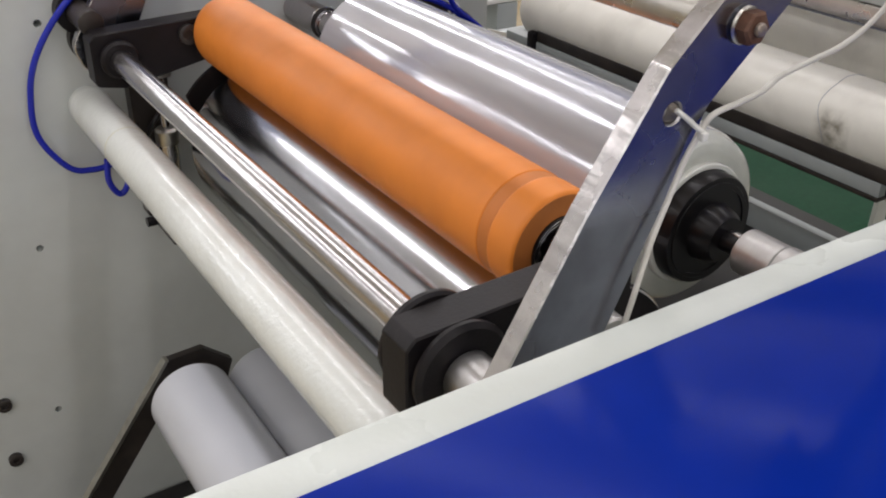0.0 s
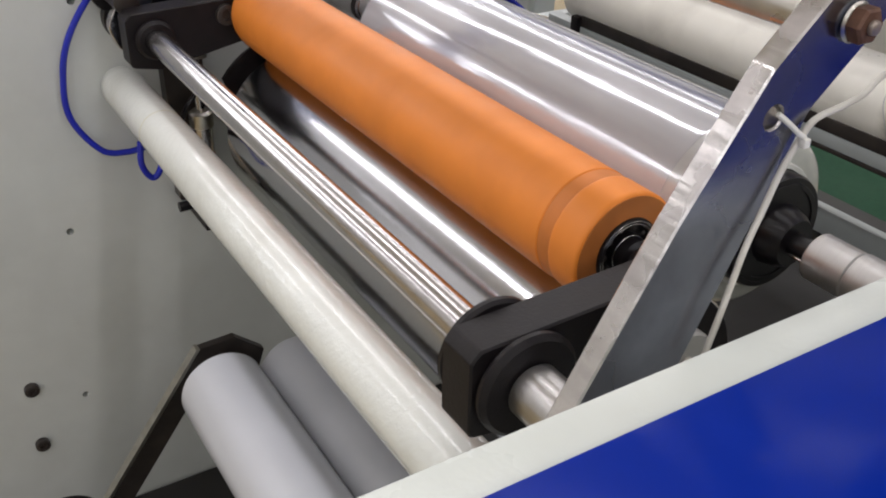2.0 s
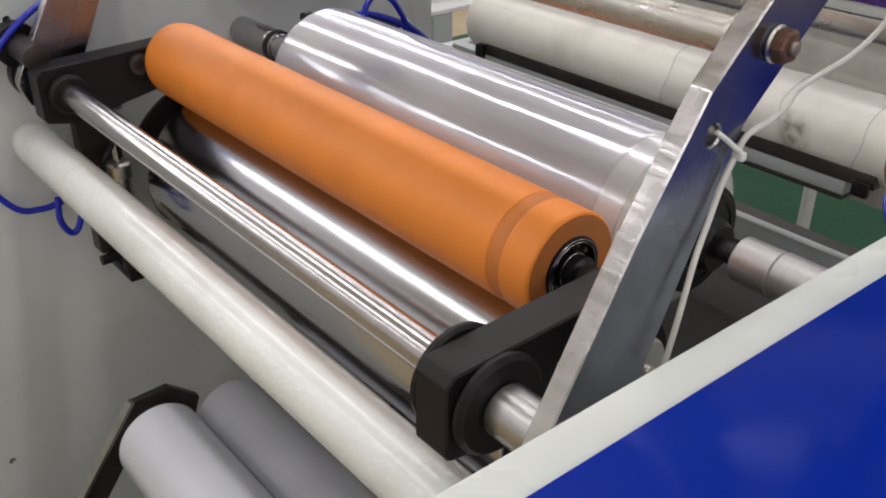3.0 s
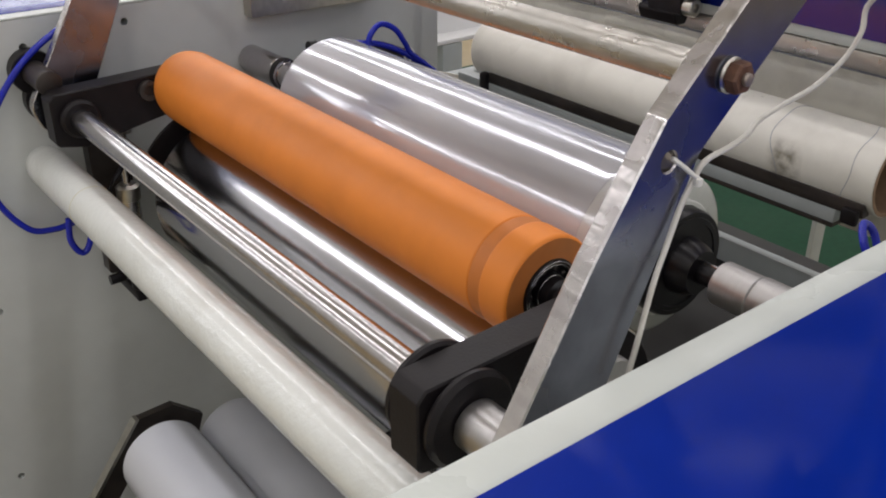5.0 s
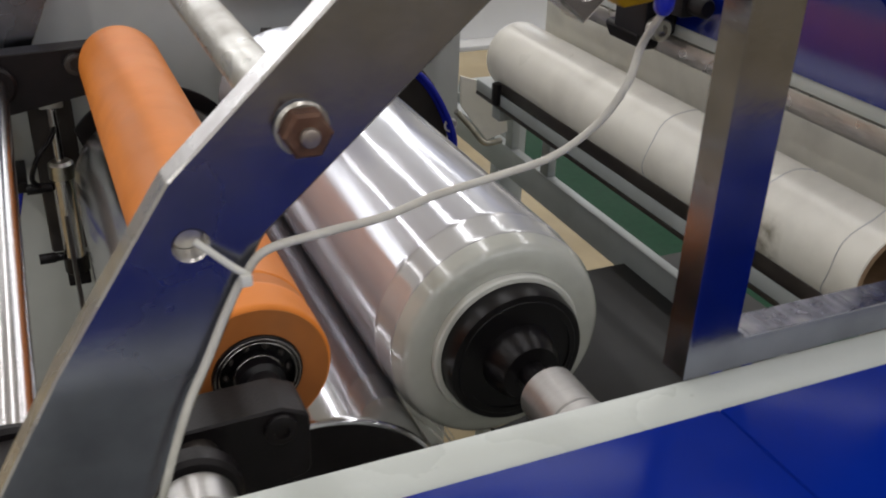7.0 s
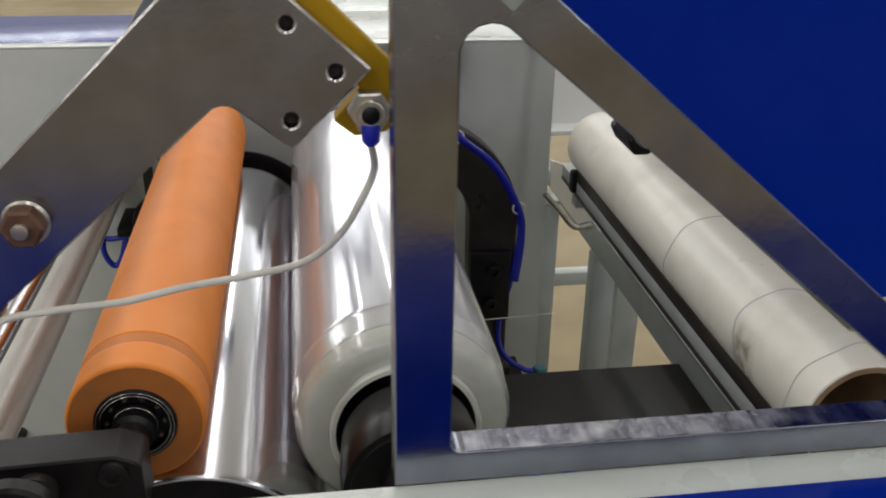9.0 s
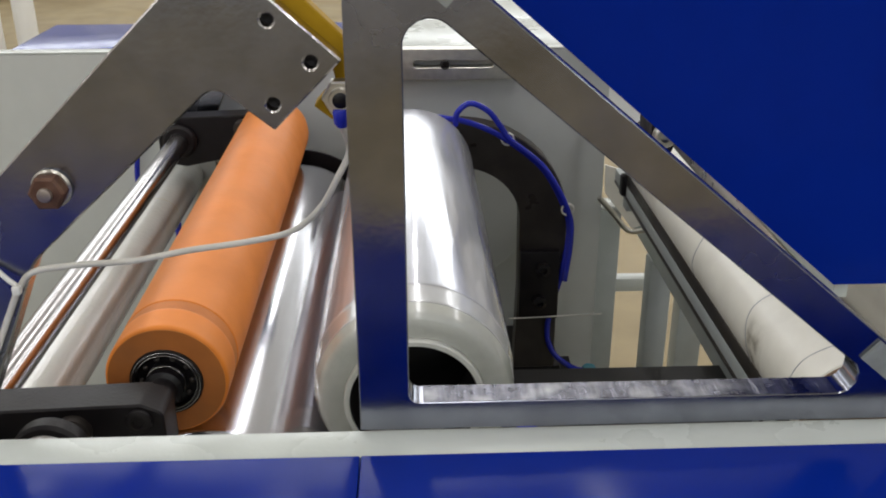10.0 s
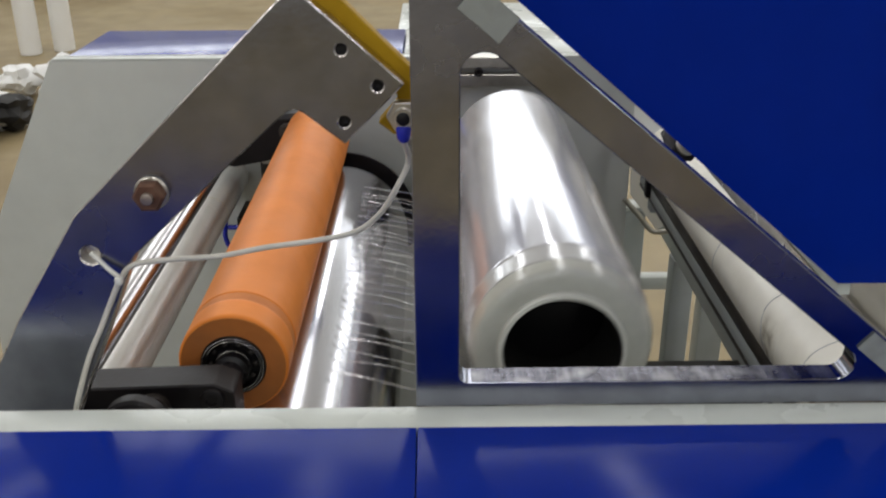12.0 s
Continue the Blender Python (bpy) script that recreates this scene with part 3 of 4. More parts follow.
def link(y0, y1, label, r_front, r_back, depth, reach):
    ob = thing("roller_link", label, "bracket")
    rx, rz = RODC
    ox, oz = ORANGE
    poly = [(rx - reach, rz + 0.021), (rx - reach + 0.006, rz + 0.0275), (ox - 0.001, oz + 0.018), (ox + 0.012, oz + 0.012), (ox + 0.012, oz - 0.024), (rx + 0.004, rz - 0.034), (rx - reach, rz - 0.028)]
    part("link_plate", plate(fillet(poly, [0.003, 0.003, 0.006, 0.006, 0.006, 0.006, 0.006]), y0, y1, [circle(rx, rz, 0.0125, 28)], 0.0012), M_BLACK, ob, smooth=30)
    part("boss", lathe(pipe_profile(y0 - depth, y0 - 0.0002, r_front, 0.0124, 0.003), 64, closed=True), M_BLACK, ob, at=(rx, 0, rz))
    part("boss", lathe(pipe_profile(y1 + 0.0002, y1 + 0.007, r_back, 0.0124, 0.002), 64, closed=True), M_BLACK, ob, at=(rx, 0, rz))
    bolt(ob, ox -0.0419, y0, oz +0.0011, 0.0110, 0.007, M_DKSTEEL)
    bolt(ob, ox -0.0026, y0, oz +0.0074, 0.0080, 0.004)
    return ob


link(0.1275, 0.155, "black oxide steel link carrying the orange roller end", 0.0315, 0.0325, 0.009, 0.033)
link(0.770, 0.798, "black oxide steel link carrying the far roller end", 0.0205, 0.0185, 0.011, 0.027)

# ---- swing arms ----
ARM = [(-0.186, 1.096), (-0.228, 1.032), (-0.291, 0.922), (-0.280, 0.890), (-0.240, 0.890), (-0.175, 1.029), (-0.156, 1.072), (-0.10, 1.123), (-0.062, 1.157), (-0.036, 1.136), (-0.004, 1.168), (-0.059, 1.218)]
ARM_R = [0.01, 0.0, 0.02, 0.02, 0.01, 0.0, 0.02, 0.0, 0.008, 0.001, 0.001, 0.004]
ARM_HOLES = [((-0.18, 1.073), 0.0055), ((-0.036, 1.186), 0.003), ((-0.018, 1.167), 0.003), ((-0.036, 1.148), 0.003), ((-0.256, 0.917), 0.0126)]


def nut_stack(parent, x, y, z):
    part("washer", lathe(pipe_profile(-0.0025, -0.0002, 0.0094, 0.005), 32, closed=True), M_ZINC, parent, "zinc washer", (x, y, z))
    nut = part("nut", lathe([(-0.0026, 0.0087), (-0.0082, 0.0087), (-0.0094, 0.0074), (-0.0094, 0.0045)], 6), M_RUST, parent, "rusty hexagon nut", (x, y, z), smooth=20)
    part("stud", lathe(rod_profile(-0.0122, -0.009, 0.0034, 0.001), 20), M_RUSTPIN, nut, "bright stud end")


arm = thing("swing_arm", "polished flat steel swing arm with rusty nut and bolt holes", "machine arm")
part("arm_plate", plate(fillet(ARM, ARM_R), 0.064, 0.0770, [circle(*c, r, 18) for c, r in ARM_HOLES], 0.0009), M_STEEL, arm, smooth=30, edge=M_EDGE)
nut_stack(arm, -0.141, 0.064, 1.110)
PAD = [(-0.0530, 1.2120), (-0.0470, 1.2200), (-0.0154, 1.1877), (0.0070, 1.1655), (0.0099, 1.1580), (0.0097, 1.1470), (0.0030, 1.1385), (-0.0105, 1.1369), (-0.0190, 1.1437), (-0.0080, 1.1560), (-0.0100, 1.1640)]
part("pad", plate(fillet(PAD, [0.001, 0.001, 0, 0.004, 0.004, 0.004, 0.004, 0.002, 0.001, 0.001, 0.001]), 0.0774, 0.0885, (), 0.0008), M_YELLOW, arm, "amber urethane pad behind the arm head", smooth=30)
# Black plugs added in the arm holes, giving them a shaded depth.
for hx, hz in ((-0.036, 1.186), (-0.018, 1.167), (-0.036, 1.148)):
    part("hole_plug", lathe([(0.0715, 0.0015), (0.0706, 0.0029), (0.0785, 0.0029)], 14), M_BLACK, arm, "black plug added to darken the hole", at=(hx, 0, hz))
far_arm = thing("swing_arm", "polished flat steel swing arm beside the far plate", "machine arm")
part("arm_plate", plate(fillet(ARM, ARM_R), 0.8135, 0.8265, [circle(*c, r, 18) for c, r in ARM_HOLES], 0.0009), M_STEEL, far_arm, smooth=30, edge=M_EDGE)
# Dull plug added in the tie hole to hide the bright background.
part("hole_plug", lathe([(0.0735, 0.0015), (0.0728, 0.0053), (0.0785, 0.0053)], 18), M_ZINC, arm, "dull plug added to tone down the hole", at=(-0.18, 0, 1.073))
part("boss", lathe(pipe_profile(0.7990, 0.8133, 0.0195, 0.0126), 40, closed=True), M_BLACK, far_arm, "black clamp boss", (-0.256, 0, 0.917))
crossbar = thing("cross_bar", "scratched steel cross bar joining the two swing arms", "bar", (-0.141, 0, 1.108))
part("bar", lathe(rod_profile(0.0792, 0.8130, 0.0095)), M_SCRATCH, crossbar)
for cy in (0.0793, 0.8055):
    part("collar", lathe(pipe_profile(cy, cy + 0.0075, 0.0125, 0.0096), 36, closed=True), M_ZINC, crossbar, "steel end collar")

# ---- triangular support ----
tri = thing("support_frame", "polished steel triangular support plate standing on the side plate", "machine bracket")
OUT = [(0.0, 1.0005), (0.2975, 1.0005), (0.030, 1.2245), (0.030, 1.30), (0.0, 1.30)]
INN = [(0.0235, 1.0155), (0.2525, 1.0155), (0.0235, 1.2060)]
part("web_plate", plate(fillet(OUT, [0, 0.004, 0.003, 0.003, 0.003]), 0.0208, 0.0358, [fillet(INN, [0.005, 0.0095, 0.011], 10)], 0.0006), M_STEEL, tri, smooth=30)
part("sill_face", span(0.030, 0.232, 0.0212, 0.0354, 1.0153, 1.01565), M_SILL, tri, "saw-cut inner edge", smooth=0)


def tape(cx, cz, L, W):
    c, s = math.cos(math.radians(-40)), math.sin(math.radians(-40))
    pts = [(cx + c * u - s * v, cz + s * u + c * v) for u, v in ((-L, -W), (L, -W), (L, W), (-L, W))]
    part("label_pad", plate(pts, 0.0188, 0.0206), M_PAD, tri, "dull pale plastic pad", smooth=0)


tape(0.0363, 1.2115, 0.0125, 0.0074)
tape(0.2495, 1.0308, 0.0135, 0.006)

# ---- cable and sensor ----
cable = thing("signal_cable", "dirty white signal cable tied to the swing arm", "cable")
part("lead", sweep([(-0.207, 0.055, 0.955), (-0.198, 0.056, 0.985), (-0.188, 0.0585, 1.012), (-0.179, 0.060, 1.030), (-0.171, 0.061, 1.047), (-0.164, 0.0605, 1.060), (-0.1554, 0.061, 1.0685), (-0.1344, 0.062, 1.0711), (-0.1096, 0.070, 1.0694), (-0.0852, 0.079, 1.0704), (-0.0571, 0.083, 1.0727), (-0.0339, 0.080, 1.0793), (-0.0187, 0.074, 1.0935), (-0.0095, 0.071, 1.1094), (-0.003, 0.074, 1.123), (-0.005, 0.061, 1.139)], 0.0016), M_CABLE, cable)
part("cable_tie", sweep([(-0.179, 0.0630, 1.075), (-0.173, 0.0605, 1.070), (-0.168, 0.0590, 1.0655), (-0.164, 0.0580, 1.0625)], 0.0013, 8), M_TIE, cable, "white nylon cable tie")
part("tie_head", box(0.004, 0.004, 0.0045, 0.0008, (-0.164, 0.0575, 1.0605)), M_TIE, cable)
sensor = thing("sensor", "threaded metal sensor with blue cable gland on the arm", "sensor", (-0.005, 0.066, 1.151))
part("body", lathe([(0.014, 0.0055), (-0.006, 0.0055), (-0.007, 0.0050)], 28), M_ZINC, sensor)
part("nut", lathe([(0.004, 0.0088), (-0.003, 0.0088), (-0.004, 0.0080), (-0.004, 0.0056)], 6), M_ZINC, sensor, smooth=20)
part("face", lathe([(-0.0068, 0.0036), (-0.0078, 0.0036), (-0.0082, 0.0030)], 24), M_PLASTIC, sensor, "black sensor face")
part("gland", lathe([(-0.013, 0.0020), (-0.011, 0.0036), (-0.006, 0.0040), (-0.004, 0.0034)], 20, "z"), M_HOSE, sensor, "blue cable gland", (0.0, -0.005, 0.0))

# ---- blue hood over the core feeder ----
hood = thing("hood", "large glossy blue sheet-metal hood with a sloping front edge", "machine cover")
SL = [(0.256, 1.034), (1.3, 1.034), (1.3, 1.7), (-0.526, 1.7)]
part("front_sheet", plate(SL, 0.100, 0.103), M_BLUE, hood, smooth=0)
part("side_sheet", span(0.2560, 0.2585, 0.1032, 0.860, 1.0345, 1.105), M_BLUEG, hood, smooth=0)
part("flange", span(0.2580, 0.2665, 0.1032, 0.860, 1.0240, 1.0340, 0.001), M_STRIP, hood, "pale grey lower flange")
part("latch", lathe([(0, 0.018), (-0.007, 0.018), (-0.013, 0.0150), (-0.017, 0.007)], 32), M_HOSE, hood, "glossy blue knob", (0.288, 0.100, 1.163))
for py in (0.112, 0.740):
    part("post", span(1.22, 1.26, py, py + 0.012, 0.0, 1.035, 0.002), M_FRAME, hood)

# ---- core feeder ----
feeder = thing("core_feeder", "grey painted core feed tray with steel rails and clamps", "feed tray")
part("back_guard", plate([(0.378, 0.800), (0.384, 0.800), (0.384, 0.968), (0.378, 0.968)], 0.17, 0.80), M_CARD, feeder, "beige guard sheet", smooth=0)
# Rail and lip are coloured dark for the shade below the core tube.
part("rail", span(0.298, 0.310, 0.196, 0.757, 0.853, 0.868, 0.0012), M_DKSTEEL, feeder, "grey steel rail, its shade put into the dark colour")
part("rail_plate", span(0.2985, 0.318, 0.225, 0.826, 0.838, 0.8528, 0.001), M_FRAME, feeder)
part("lip", span(0.2980, 0.318, 0.225, 0.826, 0.833, 0.8377, 0.001), M_DKSTEEL, feeder, "lower lip of the rail, its shade put into the dark colour")
part("rail_end", span(0.292, 0.312, 0.7575, 0.772, 0.838, 0.866, 0.003), M_BLACK, feeder)
part("rail_end", span(0.290, 0.2978, 0.198, 0.216, 0.845, 0.862, 0.003), M_BLACK, feeder)
part("beam", span(0.378, 0.392, 0.18, 1.120, 0.686, 0.728, 0.001), M_FRAME, feeder)
part("bar", span(0.352, 0.372, 0.17, 0.86, 0.990, 1.006, 0.001), M_ROD, feeder, "polished steel bar")
part("bar", span(0.372, 0.377, 0.17, 0.86, 0.969, 1.000, 0.001), M_STEEL, feeder)
part("leg", span(0.500, 0.545, 1.1205, 1.1635, 0.0, 0.7945, 0.002), M_FRAME, feeder)
part("leg", span(0.330, 0.368, 1.060, 1.098, 0.0, 0.700, 0.002), M_FRAME, feeder)
part("leg_cap", span(0.328, 0.372, 1.058, 1.100, 0.7005, 0.708, 0.002), M_STRIP, feeder, "white cap")
part("leg", span(0.376, 0.410, 0.890, 0.922, 0.0, 0.6855, 0.002), M_FRAME, feeder)
part("brace", span(0.369, 0.499, 1.125, 1.150, 0.520, 0.545, 0.002), M_STRIP, feeder)
part("brace", span(0.3695, 0.4995, 1.1205, 1.1640, 0.700, 0.728, 0.002), M_FRAME, feeder)
for gy in (0.765, 0.868):
    part("upright", span(0.379, 0.391, gy, gy + 0.020, 0.7285, 0.8145, 0.001), M_FRAME, feeder)
    part("cross_rail", span(0.302, 0.391, gy, gy + 0.020, 0.815, 0.8325, 0.001), M_FRAME, feeder)
part("plate_patch", span(0.3745, 0.3775, 0.44, 0.62, 0.953, 0.985, 0.0006), M_CARD, feeder, "beige patch plate")
rod_clamp = thing("rod_clamp", "black clamp with a steel bolt on the hood edge", "clamp")
jaw = part("jaw", span(0.224, 0.2555, 0.385, 0.428, 1.026, 1.064, 0.003), M_BLACK, rod_clamp)
part("jaw", span(0.228, 0.2555, 0.348, 0.3845, 1.050, 1.073, 0.003), M_BLACK, rod_clamp)
part("foot", plate(fillet([(0.222, 1.030), (0.250, 1.030), (0.244, 1.014), (0.230, 1.014)], 0.004), 0.392, 0.440, (), 0.001), M_BLACK, rod_clamp, smooth=30)
part("bolt", lathe([(0.0, 0.009), (-0.010, 0.009), (-0.011, 0.008), (-0.011, 0.0045), (-0.006, 0.004)], 24), M_ZINC, rod_clamp, "steel socket bolt", (0.234, 0.3848, 1.034))
part("knob", lathe([(0.0, 0.0075), (-0.014, 0.0075), (-0.016, 0.006), (-0.016, 0.003)], 20), M_BLACK, rod_clamp, "black knob", (0.240, 0.348, 1.060))
part("stem", span(0.242, 0.252, 0.4285, 0.452, 1.022, 1.034, 0.003), M_BLACK, rod_clamp)
guide_bar = thing("guide_bar", "dull steel guide bar under the hood flange", "bar")
part("bar", span(0.2575, 0.2655, 0.112, 0.858, 1.006, 1.0232, 0.002), M_SCRATCH, guide_bar)
part("end_block", span(0.2535, 0.269, 0.8585, 0.8648, 1.000, 1.0235, 0.001), M_BLACK, guide_bar)
part("hook_bar", sweep([(0.286, 0.857, 0.800), (0.308, 0.857, 0.775), (0.330, 0.857, 0.750), (0.356, 0.857, 0.750)], 0.004, 10), M_ZINC, feeder, "worn dark edge bar")
part("guide_sheet", plate([(0.328, 0.834), (0.362, 0.808), (0.3675, 0.760), (0.336, 0.751), (0.2945, 0.805), (0.292, 0.846)], 0.8612, 0.8650, (), 0.0006), M_CARD, feeder, "white guide plate", smooth=0)
part("end_tray", plate([(0.300, 0.795), (0.640, 0.795), (0.640, 0.908), (0.300, 0.908)], 1.165, 1.170), M_WRAP, feeder, "white sheet at the far end", smooth=0)
part("end_ledge", span(0.330, 0.640, 1.1212, 1.1648, 0.7955, 0.8035, 0.001), M_WRAP, feeder, "white ledge")
tray = thing("discharge_tray", "black rubber-covered discharge tray beside the wound roll", "tray")
part("sheet", span(0.100, 0.470, 0.03, 0.575, 0.692, 0.698, 0.001), M_DARK, tray)
part("stay", span(0.20, 0.22, 0.0225, 0.040, 0.64, 0.692), M_BLACK, tray)

# ---- turret arm on the far plate ----
turret = thing("turret_arm", "black curved turret arm with bolts on the far plate", "machine arm")
CX, CZ = 0.085, 0.815
outer = [(0.023, 0.945)] + [(CX + 0.137 * math.cos(w), CZ + 0.128 * math.sin(w)) for w in [radians(a) for a in range(95, -6, -8)]] + [(0.221, 0.768), (0.214, 0.691), (0.214, 0.60)]
inner = [(0.160, 0.60), (0.163, 0.72)] + [(CX + 0.077 * math.cos(w), CZ + 0.070 * math.sin(w)) for w in [radians(a) for a in range(0, 100, 9)]] + [(0.023, 0.880)]
part("arm_plate", plate(outer + inner, 0.742, 0.772, (), 0.0015), M_DKSTEEL, turret, smooth=30)
part("hub", lathe(pipe_profile(0.745, 0.790, 0.034, 0.018), 56, closed=True), M_BLACK, turret, at=(FILM[0], 0, FILM[1]))
part("lug", span(0.163, 0.214, 0.730, 0.742, 0.680, 0.775, 0.002), M_BLACK, turret)
for bx, bz in ((0.192, 0.752), (0.189, 0.706)):
    bolt(turret, bx, 0.730, bz, 0.009, 0.008)
part("column", span(0.155, 0.225, 0.745, 0.864, 0.52, 0.60, 0.004), M_BLACK, turret)
part("disc", lathe(pipe_profile(0.846, 0.8645, 0.105, 0.03), 64, closed=True), M_PAINT, turret, "grey painted disc behind the arm", (0.085, 0, 0.79))

hose = thing("air_hose", "glossy blue air hose looped round the turret arm", "hose")
part("tube", sweep([(0.020, 0.728, 0.958), (0.060, 0.730, 0.953), (0.100, 0.730, 0.945), (0.142, 0.730, 0.924), (0.188, 0.732, 0.885), (0.216, 0.734, 0.835), (0.224, 0.735, 0.800), (0.217, 0.735, 0.740), (0.205, 0.735, 0.690), (0.203, 0.735, 0.650), (0.215, 0.735, 0.622), (0.240, 0.735, 0.602), (0.260, 0.738, 0.595)], 0.0036), M_HOSE, hose)
part("tube", sweep([(0.080, 0.726, 0.944), (0.082, 0.724, 0.960), (0.097, 0.724, 0.971), (0.118, 0.724, 0.962), (0.134, 0.726, 0.942), (0.146, 0.727, 0.925), (0.189, 0.727, 0.888), (0.221, 0.729, 0.830), (0.226, 0.730, 0.790), (0.221, 0.730, 0.735)], 0.0036), M_HOSE, hose)
for tx, tz in ((0.143, 0.925), (0.220, 0.833)):
    part("cable_tie", lathe(pipe_profile(-0.0015, 0.0015, 0.0085, 0.0065), 16, closed=True), M_TIE, hose, "white cable tie", (tx, 0.730, tz))
part("tie_tail", sweep([(0.150, 0.727, 0.683), (0.210, 0.727, 0.685), (0.270, 0.722, 0.690)], 0.0009, 6), M_TIE, hose, "loose white tie tail")
part("fitting", lathe([(0, 0.008), (0.010, 0.008), (0.012, 0.006), (0.022, 0.006)], 20, "x"), M_PLASTIC, hose, "black push-in fitting", (0.004, 0.735, 0.955))
valve = thing("push_fitting", "teal push-in air fitting on the black pipe", "fitting", (0.262, 0.738, 0.590))
part("body", lathe([(-0.05, 0.011), (-0.004, 0.011), (0.0, 0.0095), (0.004, 0.0095)], 24, "z"), M_BLACK, valve)
part("ring", lathe([(0.0042, 0.0098), (0.010, 0.0098), (0.012, 0.008)], 24, "z"), mat("teal_plastic", (0.01, 0.14, 0.18), 0.35), valve, "teal release ring")
part("pipe", span(-0.05, -0.010, -0.004, 0.10, -0.05, -0.03), M_BLACK, valve)

hose_b = thing("air_hose", "glossy blue air hose hanging at the far plate", "hose")
part("tube", sweep([(-0.190, 0.830, 1.018), (-0.235, 0.835, 0.998), (-0.271, 0.840, 0.975), (-0.300, 0.845, 0.945), (-0.325, 0.850, 0.905), (-0.337, 0.852, 0.865), (-0.338, 0.852, 0.816), (-0.312, 0.850, 0.773), (-0.285, 0.848, 0.765), (-0.262, 0.846, 0.768)], 0.0036), M_HOSE, hose_b)
part("tube", sweep([(-0.279, 0.80, 0.795), (-0.281, 0.80, 0.768), (-0.272, 0.80, 0.750), (-0.262, 0.80, 0.757), (-0.252, 0.80, 0.790)], 0.0036), M_HOSE, hose_b)
part("clip", span(-0.262, -0.244, 0.796, 0.864, 0.788, 0.800, 0.001), M_BLACK, hose_b)

# ---- pneumatic cylinder below the far link ----
cyl = thing("pneumatic_cylinder", "small steel pneumatic cylinder pushing the far roller link", "cylinder", (-0.208, 0.800, 0.0))
part("barrel", lathe([(0.700, 0.010), (0.703, 0.0115), (0.800, 0.0115), (0.803, 0.010)], 32, "z"), M_ROD, cyl)
part("end_cap", lathe([(0.682, 0.010), (0.686, 0.0135), (0.704, 0.0135)], 24, "z"), M_BLACK, cyl)
part("end_cap", lathe([(0.800, 0.0135), (0.816, 0.0135), (0.819, 0.010)], 24, "z"), M_ZINC, cyl)
part("piston_rod", lathe(rod_profile(0.816, 0.895, 0.0045), 20, "z"), M_ROD, cyl)
part("clevis", span(-0.012, 0.012, -0.010, 0.010, 0.880, 0.910, 0.002), M_ZINC, cyl)
part("fitting", lathe([(0, 0.006), (0.016, 0.006), (0.018, 0.005), (0.026, 0.005)], 16, "x"), M_PLASTIC, cyl, at=(-0.038, 0, 0.790))
part("fitting", lathe([(0, 0.006), (0.016, 0.006), (0.018, 0.005), (0.026, 0.005)], 16, "x"), M_PLASTIC, cyl, at=(-0.038, 0, 0.705))
part("lug", span(-0.012, 0.012, -0.010, 0.064, 0.670, 0.684, 0.002), M_BLACK, cyl)
part("mounting_plate", plate(fillet([(-0.024, 0.690), (0.022, 0.690), (0.022, 0.872), (-0.010, 0.882), (-0.024, 0.866)], 0.004), 0.0420, 0.0640, (), 0.001), M_DKSTEEL, cyl, "dark mounting plate on the far plate", smooth=30)
part("elbow_hose", sweep([(-0.022, 0.0, 0.790), (-0.030, -0.012, 0.806), (-0.022, -0.022, 0.832), (-0.006, -0.016, 0.850), (0.004, 0.010, 0.862)], 0.0028), M_PLASTIC, cyl, "thin black air hose")

# ---- near bearing block with its hose ----
block = thing("bearing_block", "dull steel bearing block with a blue hose loop", "bearing block")
part("housing", span(0.055, 0.115, 0.0225, 0.085, 0.850, 0.920, 0.004), M_ZINC, block)
part("hose_loop", sweep([(0.080, 0.070, 0.918), (0.076, 0.082, 0.940), (0.088, 0.092, 0.950), (0.102, 0.090, 0.940), (0.100, 0.078, 0.918)], 0.0030), M_HOSE, block, "blue air hose loop")
stub = thing("cam_follower", "small steel cam follower behind the near swing arm", "roller", (-0.185, 0.0, 0.931))
part("wheel", lathe([(0.0815, 0.004), (0.0815, 0.0165), (0.0830, 0.0180), (0.0985, 0.0180), (0.1000, 0.0165), (0.1000, 0.004)], 40), M_TURNED, stub)
part("seal", lathe(pipe_profile(0.1002, 0.1120, 0.0225, 0.004, 0.002), 40, closed=True), M_BLACK, stub, "black rubber seal")
part("stud", lathe(rod_profile(0.0772, 0.1272, 0.0038, 0.0008), 20), M_ZINC, stub)

# ---- film web drawn out when the roll leaves ----
web = thing("film_web", "wrinkled clear film drawn from roller to roll", "plastic film", (-0.070, 0.24, 0.8955))
rng = random.Random(4)


def fold(y, width, amp, rise):
    """One pulled wrinkle: a narrow strip from the roller to the roll."""
    bm = bmesh.new()
    n, lines = 14, []
    ph, skew = rng.uniform(0, 6), rng.uniform(-0.005, 0.005)
    for i in range(n + 1):
        u = i / n
        z = -0.016 * u - 0.020 * u * u + amp * math.sin(ph + 7 * u) * u
        wd = width * (0.5 + 0.8 * u * rng.uniform(0.6, 1.2))
        lines.append([bm.verts.new((0.125 * u, y + (v - 0.5) * wd + skew * u + 0.001 * math.sin(ph + 9 * u), z + (rise if v == 0.5 else 0))) for v in (0, 0.5, 1)])
    for p, q in zip(lines, lines[1:]):
        for k in range(2):
            bm.faces.new((p[k], p[k + 1], q[k + 1], q[k]))
    return bm


part("film_sheet", fold(0.22, 0.34, 0.001, 0.0), M_SHEET, web, "thin clear film between the folds", smooth=80)
yy = 0.0
while yy < 0.45:
    part("film_fold", fold(yy, rng.uniform(0.0015, 0.0045), rng.uniform(0.001, 0.003), 0.0014), M_WEB, web, smooth=80)
    yy += rng.uniform(0.012, 0.022)

